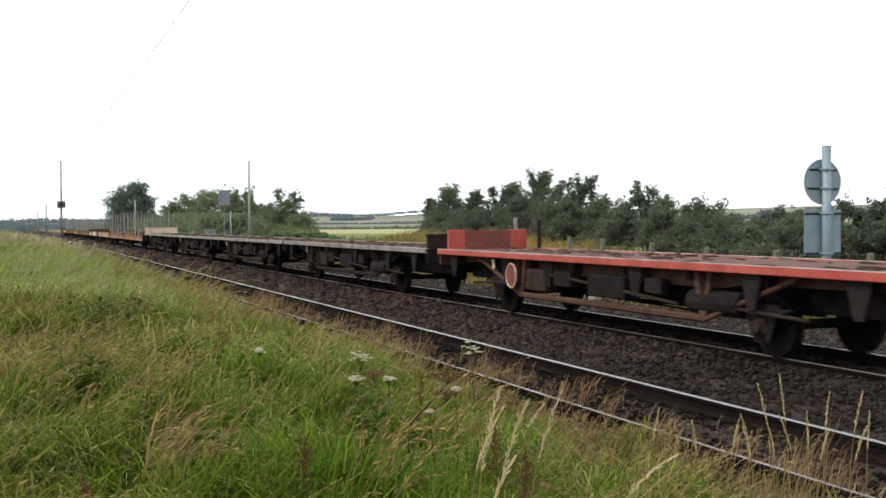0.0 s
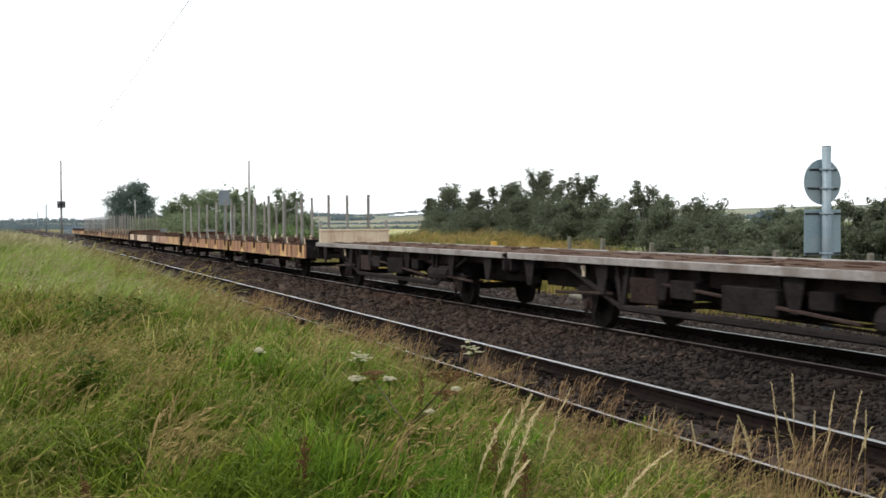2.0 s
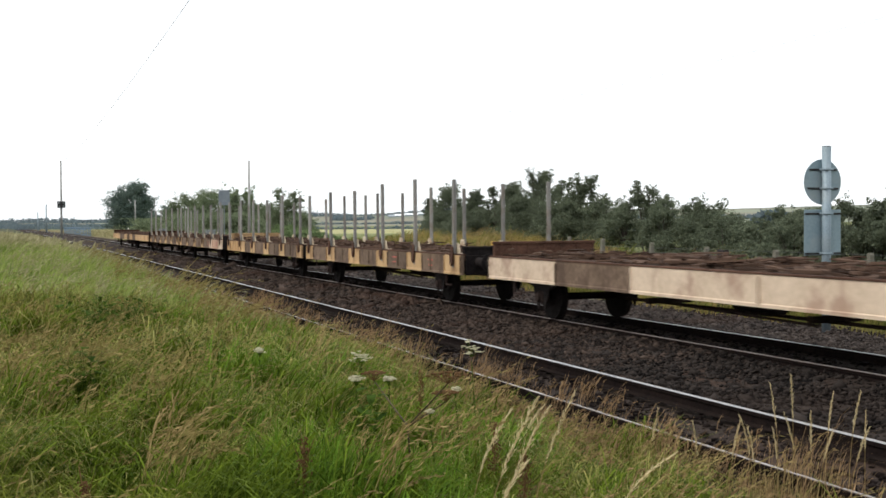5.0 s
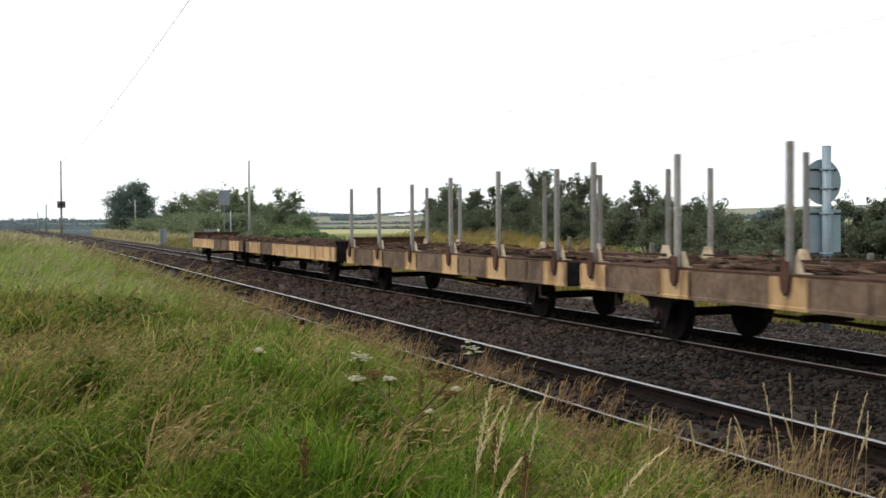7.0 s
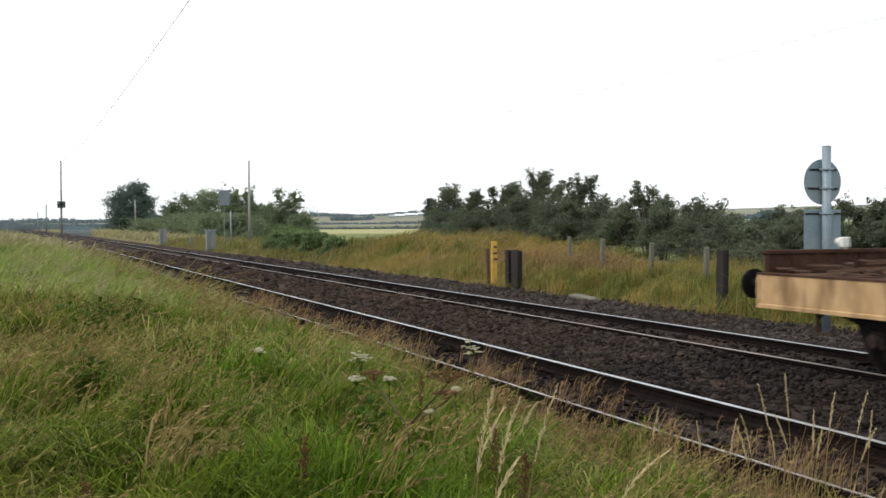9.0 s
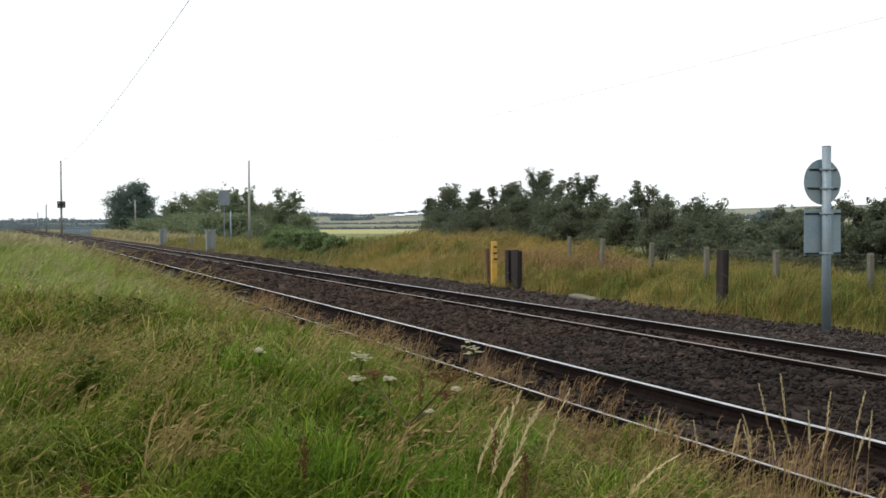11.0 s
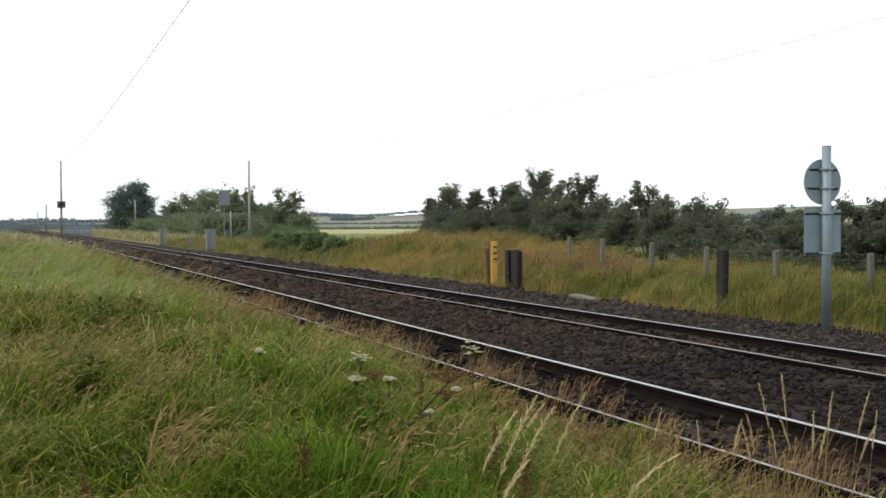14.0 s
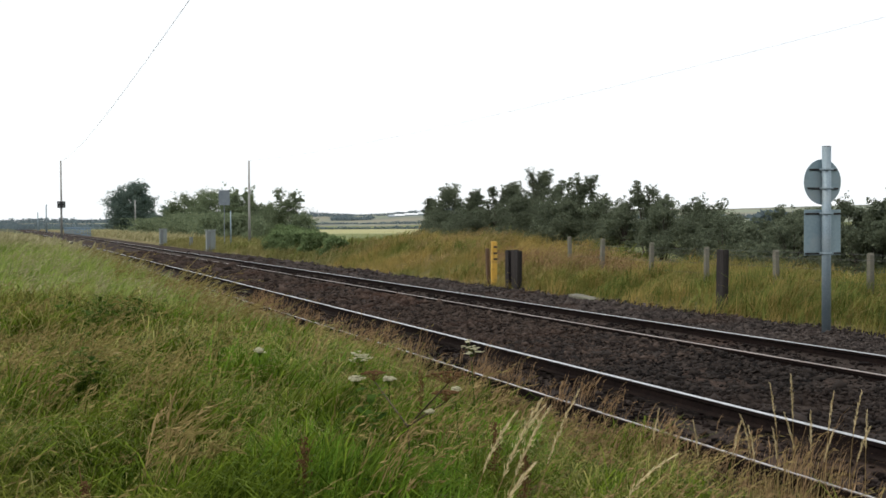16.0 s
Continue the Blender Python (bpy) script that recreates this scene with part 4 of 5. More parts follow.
def crossing_rails():
    """Blue-grey railings beside the line far off."""
    r = tagged(empty("railing", pose(-256, 16.6, -0.4)), "distant blue-grey painted railing beside the line", "railing")
    first = part("upright", box(BM(), (0, 0, 0.9), (0.16, 0.16, 2.0)), M_BLUERAIL, r)
    for k in range(1, 22):
        again(first, pose(-6.2 * k, 0.02 * k, 0))
    for z in (0.35, 0.95, 1.45, 1.9):
        bm = BM()
        tube(bm, (0, 0, z), (-130, 0.42, z), 0.06, seg=5)
        part("bar", bm, M_BLUERAIL, r)


crossing_rails()


# ---------------------------------------------------------------- trees and hedge
def tree(x, y, height, spread, seed, leaves=4200, leaf=0.1, label="dark green broad-leaved tree", lobes=14, low=0.12, airy=0.12, material=None, full=0.55, dome=False):
    """Trunk, limbs and a ragged crown: sprays of small leaves along the twigs at the ends of the limbs. full: how far the crown narrows to its top; dome: a closed rounded outline."""
    rng = np.random.default_rng(seed)
    g = gz(x, y) - 0.1
    kind = "bush" if "bush" in label else "tree"
    t = tagged(empty(kind, pose(x, y, g)), label, kind, "bushes behind the line" if kind == "bush" else "trees behind the line")
    bm = BM()
    fork = height * 0.22
    for k in range(3):
        a = k * 2.1 + rng.uniform(0, 1)
        tube(bm, (0.06 * spread * math.cos(a), 0.06 * spread * math.sin(a), 0), (0.2 * spread * math.cos(a), 0.2 * spread * math.sin(a), fork), 0.014 * height, 0.009 * height, seg=6)
    tips = []
    for k in range(lobes):
        a = rng.uniform(0, 6.283)
        f = (k + rng.uniform(0, 1)) / lobes
        r = spread * math.sqrt(rng.uniform(0.05, 1.0)) * 0.8 * (1 - full * f ** 2)
        tip = Vector((r * math.cos(a), r * math.sin(a), height * (low + (0.86 - low) * f)))
        tube(bm, (0.1 * r * math.cos(a), 0.1 * r * math.sin(a), min(fork, tip.z * 0.8)), tip, 0.008 * height, 0.002 * height, seg=5)
        tips.append((tip, f))
    part("trunk", bm, M_BARK, t, "dark bark trunk and limbs")
    pts, ways = [], []
    twigs = 20
    per = max(6, leaves // (lobes * twigs))
    for tip, f in tips:
        size = spread * rng.uniform(0.3, 0.62) * (1.1 - 0.45 * f)
        out = np.array([tip.x, tip.y, 0.0]) / (spread + 0.01) * 1.1 + np.array([0, 0, 0.15 + 0.5 * f])
        d = rng.normal(0, 0.75, (twigs, 3)) * np.array([1, 1, 0.6]) + out
        d /= np.linalg.norm(d, axis=1)[:, None]
        ln = size * rng.uniform(0.3, 0.85, (twigs, 1, 1)) * np.where(rng.random((twigs, 1, 1)) < airy, 1.5, 1.0)
        many = max(4, int(per * 1.25 * (size / (0.42 * spread)) ** 1.6))
        along = rng.random((twigs, many, 1))
        start = np.array(tip) * (1 - rng.uniform(0, 0.3, (twigs, 1)) * np.array([1, 1, 0.45])) + rng.normal(0, 0.22, (twigs, 3)) * size
        c = start[:, None] + d[:, None] * ln * along + rng.normal(0, 1, (twigs, many, 3)) * (size * 0.05 + 0.17 * ln * (1 - 0.75 * along)) * np.array([1, 1, 0.6])
        c[:, :, 2] -= 0.12 * (ln * along ** 2)[:, :, 0]
        pts.append(c.reshape(-1, 3))
        ways.append(np.repeat(d, many, 0))
    c, u = np.concatenate(pts), np.concatenate(ways)
    c[:, 2] = np.clip(c[:, 2], 0.1, height * 1.03)
    if dome:
        turn = np.arctan2(c[:, 1], c[:, 0])
        edge = 0.93 + 0.06 * np.sin(5 * turn + 1.3 * c[:, 2]) + 0.05 * np.sin(1.7 * c[:, 2] - 3 * turn) + rng.normal(0, 0.03, len(c))
        inside = np.hypot(np.hypot(c[:, 0], c[:, 1]) / spread, (c[:, 2] - 0.42 * height) / (0.58 * height)) < edge
        c, u = c[inside], u[inside]
    n = len(c)
    u = u * 0.5 + rng.normal(0, 0.7, (n, 3))
    u /= np.linalg.norm(u, axis=1)[:, None]
    v = np.cross(u, rng.normal(0, 1, (n, 3)))
    v /= np.linalg.norm(v, axis=1)[:, None]
    s = leaf * rng.uniform(0.6, 1.4, (n, 1))
    tri = np.stack([c - u * s * 0.8 + v * s * 0.55, c - u * s * 0.8 - v * s * 0.55, c + u * s * 1.1], 1).reshape(-1, 3)
    me = arrays("crown", tri, np.arange(n * 3).reshape(n, 3), material or (M_BUSHLEAF if "low green" in label else M_LEAF))
    crown = new("crown", me)
    crown.parent = t
    return t


HEDGE, TALL = "dark hawthorn bush in the hedge behind the line", "tall dark hawthorn tree in the hedge"
for k, (tx, ty, th, ts) in enumerate(((-67.1, 26.5, 4.1, 1.5), (-72.0, 27.0, 3.7, 1.0), (-62.4, 26.2, 3.5, 1.0), (-58.8, 26.0, 3.4, 1.0), (-57.5, 26.5, 3.8, 1.2), (-55.0, 26.8, 4.5, 1.35), (-51.5, 26.4, 3.7, 1.1), (-49.0, 26.2, 3.7, 1.1), (-49.5, 25.5, 2.5, 1.9), (-54.7, 25.5, 2.5, 2.0), (-61.5, 25.6, 2.0, 1.9), (-66.5, 25.8, 2.0, 1.8),
                                      (-46.2, 26.0, 2.6, 1.0), (-44.3, 25.8, 2.4, 0.9), (-43.1, 26.2, 3.3, 0.8), (-41.1, 25.8, 2.8, 0.85), (-39.3, 25.8, 2.6, 0.85), (-38.2, 26.0, 2.9, 0.85), (-35.6, 25.5, 2.2, 0.9), (-37.0, 25.6, 2.3, 0.9), (-33.4, 25.0, 1.7, 0.7), (-31.9, 25.0, 2.5, 0.75), (-30.6, 24.8, 2.4, 0.8), (-29.0, 24.6, 2.4, 0.8), (-27.9, 24.5, 2.6, 0.8), (-26.8, 24.4, 2.7, 0.8), (-25.8, 24.4, 2.6, 0.8), (-24.3, 24.4, 2.6, 0.8), (-22.6, 24.2, 2.5, 0.9), (-34.6, 24.3, 2.1, 1.0), (-32.4, 24.0, 2.0, 1.0), (-30.2, 23.9, 2.0, 1.0))):
    dense = tx < -46.5
    tree(tx, ty, th * (1.07 if dense else 1.14), ts * (1.15 if dense else 1.45), 100 + k, int((9000 + 5200 * ts * (th / 3)) * (1.0 if dense else 0.95)), 0.050 if dense else 0.042, TALL if th > 3.5 else HEDGE, 30 if dense else 24, 0.06 if dense else 0.17, 0.25)
for k, (tx, ty, th, ts) in enumerate(((-324.0, 32.0, 14.0, 6.2), (-241.4, 31.0, 6.2, 3.4), (-219.0, 31.0, 7.3, 3.8), (-195.2, 30.5, 8.1, 4.2), (-171.4, 30.0, 7.6, 3.8), (-153.6, 29.5, 7.2, 2.7), (-134.9, 28.0, 4.7, 2.0), (-126.1, 27.8, 4.8, 2.0), (-117.0, 27.5, 6.0, 1.9), (-109.3, 27.2, 3.1, 1.6), (-150.2, 27.0, 3.2, 4.2), (-192.4, 27.0, 3.0, 5.0), (-225.0, 27.5, 3.0, 5.0), (-170.0, 27.0, 3.2, 4.5), (-120.9, 26.0, 2.6, 2.4), (-133.0, 26.0, 2.8, 2.8),
                                      (-95.5, 22.0, 1.3, 1.2), (-99.5, 23.5, 1.6, 1.3), (-86.4, 21.8, 1.3, 1.1), (-90.2, 22.5, 1.5, 1.3), (-105.0, 24.5, 1.8, 1.5), (-79.0, 21.5, 1.1, 0.8), (-82.5, 22.0, 1.2, 0.9), (-67.5, 18.9, 1.1, 0.8), (-72.5, 18.9, 1.4, 0.9), (-78.0, 19.1, 1.5, 1.0), (-84.0, 19.4, 1.4, 1.1))):
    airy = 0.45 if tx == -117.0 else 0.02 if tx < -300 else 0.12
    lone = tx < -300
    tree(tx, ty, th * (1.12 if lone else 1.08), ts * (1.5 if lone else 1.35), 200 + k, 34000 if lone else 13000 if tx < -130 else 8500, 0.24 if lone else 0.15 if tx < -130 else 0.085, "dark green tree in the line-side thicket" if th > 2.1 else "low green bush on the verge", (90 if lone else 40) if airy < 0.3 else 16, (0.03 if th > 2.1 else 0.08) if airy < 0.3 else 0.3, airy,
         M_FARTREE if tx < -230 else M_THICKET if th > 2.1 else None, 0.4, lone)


def woods():
    """Far tree belts and hedges on the fields and hills."""
    rng = np.random.default_rng(9)
    cs, ss = [], []
    for a0, a1, d0, d1, n, s in ((-3.0, 6.5, 900, 1500, 2600, 2.0), (13, 23, 2300, 2600, 900, 3.6), (15.5, 17.5, 1700, 1900, 500, 3.0), (36.9, 38.0, 640, 660, 900, 3.6), (10, 21, 690, 700, 700, 0.9), (11, 21, 1200, 1215, 700, 1.3), (30, 46, 420, 424, 500, 0.9), (28, 46, 1500, 1520, 900, 2.4), (-4, 12, 2400, 2900, 1400, 5.0)):
        ang, d = np.radians(rng.uniform(a0, a1, n)), rng.uniform(d0, d1, n)
        x, y = -d * np.cos(ang), d * np.sin(ang)
        z = ground_z(x, y) + 1.5 * rng.uniform(0, 1, n) ** 1.4 * s * (1 + 0.25 * np.sin(ang * 400) * np.sin(ang * 130) + 0.2 * np.sin(ang * 61))
        cs.append(np.stack([x, y, z], -1))
        ss.append(np.full(n, s))
    c, s = np.concatenate(cs), np.concatenate(ss)[:, None]
    k = 6
    c = np.repeat(c, k, 0) + rng.normal(0, 1, (len(c) * k, 3)) * np.repeat(s, k, 0) * np.array([0.8, 0.8, 0.3])
    n = len(c)
    u = rng.normal(0, 1, (n, 3))
    u /= np.linalg.norm(u, axis=1)[:, None]
    v = np.cross(u, rng.normal(0, 1, (n, 3)))
    v /= np.linalg.norm(v, axis=1)[:, None]
    s = np.repeat(s, k, 0) * rng.uniform(0.2, 0.6, (n, 1))
    quad = np.stack([c - u * s, c + v * s, c + u * s, c - v * s], 1).reshape(-1, 3)
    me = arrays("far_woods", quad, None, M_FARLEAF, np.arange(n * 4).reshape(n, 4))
    tagged(new("far_woods", me), "distant woods and hedges on the fields, coloured blue-grey for haze", "woods", kind="stuff")


# Blue-grey in place of leaf green: the haze is in the colour.
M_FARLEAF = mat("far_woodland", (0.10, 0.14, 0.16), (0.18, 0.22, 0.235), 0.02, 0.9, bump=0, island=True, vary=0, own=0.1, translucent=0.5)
woods()


def shed(ang, d, length, depth, h, material, label):
    a = radians(ang)
    x, y = -d * math.cos(a), d * math.sin(a)
    s = tagged(empty("shed", pose(x, y, gz(x, y) - 0.5, 0, 0, 90 - ang + 8)), label, "shed", "distant sheds")
    part("wall", box(BM(), (0, 0, h / 2), (length, depth, h)), M_SHEDGREY, s)
    part("roof", prism(BM(), [(-depth / 2 - 0.6, h), (depth / 2 + 0.6, h), (0, h + depth * 0.16)], "x", -length / 2 - 0.5, length / 2 + 0.5), material, s)


for sa, sl, sm in ((18.5, 14, M_SHEDGREY), (19.0, 26, M_WHITESHED), (19.6, 32, M_WHITESHED), (20.15, 24, M_WHITESHED)):
    shed(sa, 2000, sl, 18, 4, sm, "distant low shed with a pale roof")


# ---------------------------------------------------------------- grass
def scatter(rng, region, n, clump, y_fade, patch, seed, spread=0.06, size=9, gap=0.0, ragged=0.0):
    """Places of n blades, most of them gathered in tufts, and the tuft of each."""
    x0, x1, y0, y1 = region
    cx, cy = rng.uniform(x0, x1, n // size + 1), rng.uniform(y0, y1, n // size + 1)
    pick = rng.integers(0, len(cx), n)
    loose = rng.random(n) > clump
    x = np.where(loose, rng.uniform(x0, x1, n), cx[pick] + rng.normal(0, spread, n))
    y = np.where(loose, rng.uniform(y0, y1, n), cy[pick] + rng.normal(0, spread, n))
    keep = np.ones(n, bool)
    if patch:
        f = np.array([noise.noise(Vector((a * patch, b * patch, seed * 1.7))) for a, b in zip(x, y)])
        keep &= f + rng.uniform(-0.2, 0.2, n) > gap
    if y_fade:
        wave = np.sin(x * 0.9 + 2.0 * np.sin(x * 0.37)) + 0.7 * np.sin(x * 2.3 + 1.0) + 0.4 * np.sin(x * 5.1)
        keep &= rng.random(n) < np.interp(y + ragged * wave, *y_fade)
    return x[keep], y[keep], pick[keep], len(cx)


def tall(x, y):
    """Sward height varies from tuft to tuft."""
    return 1.0 + 0.34 * np.sin(x * 2.3 + 1.3 * np.sin(y * 1.9)) * np.sin(y * 2.7 + x) + 0.15 * np.sin(x * 0.6 + y * 0.9)


def arcs(name, region, n, height, width, material, label, seed, segs=4, reach=0.55, clump=0.55, patch=0.0, y_fade=None, wind=0.6, droop=0.55, uneven=0.0, spread=0.06, size=9, heading=1.15, gap=0.0, ragged=0.0):
    """Arching, tapering blades that lean with the wind, as one sheet of small strips."""
    rng = np.random.default_rng(seed)
    x, y, tuft, tufts = scatter(rng, region, n, clump, y_fade, patch, seed, spread, size, gap, ragged)
    n = len(x)
    h = height * rng.uniform(0.5, 1.15, n) * tall(x, y) * rng.uniform(0.65, 1.35, tufts)[tuft]
    h = h * (1 + uneven * np.sin(x * 1.7 + 2 * np.sin(y * 1.3)) * np.sin(y * 2.1 + 0.8 * x))
    w = width * rng.uniform(0.6, 1.3, n)
    a = rng.normal(heading, wind, tufts)[tuft] + rng.normal(0, 0.4, n)      # most lean with the wind, across the bank
    r = h * reach * rng.uniform(0.25, 1.25, n)
    side = rng.uniform(-0.9, 0.9, n) + a + 1.57
    z = ground_z(x, y) - 0.02
    curl = droop * rng.uniform(0.3, 1.3, n)
    v = np.empty((n, 2 * segs + 1, 3))
    for k in range(segs + 1):
        f = k / segs
        cx, cy = x + np.cos(a) * r * f ** 1.8, y + np.sin(a) * r * f ** 1.8
        cz = z + h * (f * (1 + 0.5 * curl) - curl * f ** 2.6)
        wd = w / 2 * (1 - 0.55 * f)
        if k < segs:
            v[:, 2 * k] = np.stack([cx - np.cos(side) * wd, cy - np.sin(side) * wd, cz], -1)
            v[:, 2 * k + 1] = np.stack([cx + np.cos(side) * wd, cy + np.sin(side) * wd, cz], -1)
        else:
            v[:, 2 * k] = np.stack([cx, cy, cz], -1)
    t = []
    for k in range(segs - 1):
        t += [(2 * k, 2 * k + 1, 2 * k + 3), (2 * k, 2 * k + 3, 2 * k + 2)]
    t.append((2 * segs - 2, 2 * segs - 1, 2 * segs))
    tris = (np.array(t)[None] + (np.arange(n) * (2 * segs + 1))[:, None, None]).reshape(-1, 3)
    me = arrays(name, v.reshape(-1, 3), tris, material)
    return tagged(new(name, me), label, "grass", kind="stuff")


def panicles(name, region, n, height, material, label, seed, head=0.17, y_fade=None, stem=0.003, grains=9, grain=0.010, patch=0.0, reach=0.45, heading=1.15, gap=0.0, ragged=0.0):
    """Thin arching stems that end in loose nodding seed heads."""
    rng = np.random.default_rng(seed)
    x, y, tuft, tufts = scatter(rng, region, n, 0.6, y_fade, patch, seed, gap=gap, ragged=ragged)
    n = len(x)
    z = ground_z(x, y) - 0.02
    h = height * rng.uniform(0.6, 1.15, n) * tall(x, y)
    a = rng.normal(heading, 0.6, tufts)[tuft] + rng.normal(0, 0.3, n)
    r = h * reach * rng.uniform(0.2, 1.3, n)
    curl = rng.uniform(0.1, 0.6, n)

    def at(f):
        return np.stack([x + np.cos(a) * r * f ** 1.9, y + np.sin(a) * r * f ** 1.9, z + h * (f * (1 + 0.5 * curl) - curl * f ** 2.6)], -1)
    w = np.stack([-np.sin(a) * stem, np.cos(a) * stem, np.zeros(n)], -1)
    steps = (0.35, 0.65, 0.85, 1.0)
    v = np.stack([p for f in steps for p in (at(f) - w, at(f) + w)], 1)
    q = np.array([(0, 1, 3, 2), (2, 3, 5, 4), (4, 5, 7, 6)])
    quads = (q[None] + (np.arange(n) * 8)[:, None, None]).reshape(-1, 4)
    spot = np.linspace(1.0 - head / max(height, 0.1), 1.06, grains)
    c = np.stack([at(f) for f in spot], 1)
    along = np.stack([at(f + 0.03) - at(f - 0.03) for f in spot], 1).reshape(-1, 3)
    along /= np.linalg.norm(along, axis=1)[:, None] + 1e-9
    c = (c + rng.normal(0, head * 0.035, c.shape)).reshape(-1, 3)
    m = len(c)
    u = along + rng.normal(0, 0.22, (m, 3))
    u /= np.linalg.norm(u, axis=1)[:, None]
    p = np.cross(u, rng.normal(0, 1, (m, 3)))
    p /= np.linalg.norm(p, axis=1)[:, None] + 1e-9
    s = grain * rng.uniform(0.6, 1.4, (m, 1))
    gv = np.stack([c - u * s * 2.4, c + p * s * 0.42, c + u * s * 2.4, c - p * s * 0.42], 1).reshape(-1, 3)
    quads = np.concatenate([quads, np.arange(m * 4).reshape(m, 4) + n * 8])
    me = arrays(name, np.concatenate([v.reshape(-1, 3), gv]), None, material, quads)
    return tagged(new(name, me), label, "grass", kind="stuff")


GREEN_LABEL, DRY_LABEL = "lush green meadow grass on the bank", "ripening tan seed heads above the green grass"
FADE = ([-9, 2.6, 3.6, 4.4, 5.0, 5.4], [1, 1, 0.8, 0.45, 0.12, 0.0])
FADE_LEFT = ([-9, 3.8, 4.6, 5.0], [1, 1, 0.5, 0.1])
DRYFADE = ([-9, 1.2, 2.6, 3.6, 4.6, 5.4], [1.0, 1.0, 0.55, 0.45, 0.6, 0.1])
EDGE = ([2.4, 3.2, 4.0, 5.2, 5.62], [0.05, 0.4, 1, 1, 0.8])
ARCH_LABEL = "long olive grass arching over with the wind"
arcs("meadow_grass", (-9.5, -3, -1.0, 5.4), 52000, 0.36, 0.0125, M_GREEN, GREEN_LABEL, 11, segs=3, y_fade=FADE, reach=0.9, clump=0.9, spread=0.08, size=34, ragged=0.25, wind=1.1, heading=0.9, droop=1.0, uneven=0.4)
arcs("arching_grass", (-9.5, -3, -1.0, 4.6), 24000, 0.45, 0.0085, M_SEDGE, ARCH_LABEL, 51, segs=4, y_fade=FADE, reach=0.95, clump=0.9, spread=0.07, size=24, droop=1.8, patch=0.6, gap=-0.05, wind=0.9, heading=1.0)
arcs("meadow_grass", (-20, -9.5, -1.6, 5.4), 50000, 0.40, 0.018, M_GREEN, GREEN_LABEL, 12, segs=3, y_fade=FADE, reach=0.85, clump=0.9, spread=0.11, size=34, ragged=0.25, wind=1.1, heading=0.9, droop=0.9, uneven=0.3)
arcs("arching_grass", (-20, -9.5, -1.6, 4.4), 22000, 0.50, 0.0125, M_SEDGE, ARCH_LABEL, 52, segs=4, y_fade=FADE, reach=0.95, clump=0.9, spread=0.10, size=24, droop=1.7, patch=0.4, gap=-0.05, wind=0.9, heading=1.0)
arcs("lush_grass", (-19, -9.5, 1.9, 4.0), 13000, 0.46, 0.013, M_LUSH, "bright lush green grass near the line", 16, segs=3, reach=0.5, clump=0.85, spread=0.14, size=30, patch=0.35, gap=-0.1, wind=0.9)
arcs("lush_grass", (-9.0, -5.2, 1.2, 3.6), 9000, 0.40, 0.010, M_LUSH, "bright lush green grass near the line", 17, segs=3, reach=0.6, clump=0.85, spread=0.10, size=30, patch=0.6, gap=-0.05, wind=0.9)
arcs("meadow_grass", (-42, -20, -2.5, 5.2), 46000, 0.44, 0.022, M_GREENPALE, GREEN_LABEL, 13, segs=2, y_fade=FADE_LEFT, clump=0.8, spread=0.16, size=20, ragged=0.2)
arcs("meadow_grass", (-130, -42, -7, 5.0), 24000, 0.40, 0.06, M_GREENPALE, GREEN_LABEL, 14, segs=2, y_fade=FADE_LEFT)
arcs("meadow_grass", (-3, 9, -9, 5.0), 9000, 0.34, 0.02, M_GREEN, GREEN_LABEL, 15, segs=2, y_fade=FADE, reach=0.8, clump=0.8, spread=0.16, size=20)
arcs("meadow_grass", (-3, 1.5, -3.5, 5.0), 12000, 0.30, 0.02, M_GREEN, GREEN_LABEL, 18, segs=2, y_fade=FADE, reach=0.8, clump=0.8, spread=0.2, size=12)
panicles("seeding_grass", (-9.5, -3, -1.0, 5.4), 1700, 0.54, M_PANICLE, DRY_LABEL, 21, y_fade=DRYFADE, stem=0.0025, grain=0.0085, grains=13, head=0.24, reach=0.9, patch=0.5, gap=-0.05)
panicles("seeding_grass", (-20, -9.5, -1.6, 5.4), 3000, 0.54, M_PANICLE, DRY_LABEL, 22, y_fade=DRYFADE, stem=0.0035, grain=0.012, grains=9, head=0.22, reach=0.8, patch=0.3, gap=-0.05)
panicles("seeding_grass", (-42, -20, -2.5, 5.2), 2600, 0.52, M_BEIGE, DRY_LABEL, 23, y_fade=DRYFADE, stem=0.006, grain=0.018, grains=6, reach=0.6)
panicles("seeding_grass", (-130, -42, -7, 5.0), 10000, 0.46, M_BEIGE, DRY_LABEL, 24, y_fade=FADE_LEFT, stem=0.024, grain=0.10, grains=3)
panicles("tall_seeding_grass", (-44, -18, 2.0, 4.5), 420, 0.78, M_PANICLE, DRY_LABEL, 44, stem=0.005, grain=0.018, grains=10, head=0.26, reach=0.7)
STRAW_LABEL, STEM_LABEL = "short dry straw along the ballast edge", "dry straw seed stems along the ballast edge"
arcs("verge_straw", (-16, -4.5, 2.6, 5.62), 22000, 0.28, 0.0055, M_STRAW, STRAW_LABEL, 25, segs=3, reach=0.6, y_fade=EDGE, patch=0.9, gap=0.06, uneven=0.4, ragged=0.3)
arcs("verge_straw", (-42, -16, 2.8, 5.62), 22000, 0.22, 0.009, M_STRAW, STRAW_LABEL, 28, segs=2, reach=0.6, y_fade=EDGE, uneven=0.4, ragged=0.35)
panicles("verge_seed_heads", (-16, -4.5, 2.6, 5.62), 6000, 0.42, M_DRYWEED, STEM_LABEL, 26, y_fade=EDGE, patch=0.8, reach=0.4, stem=0.0025, grain=0.009, ragged=0.3)
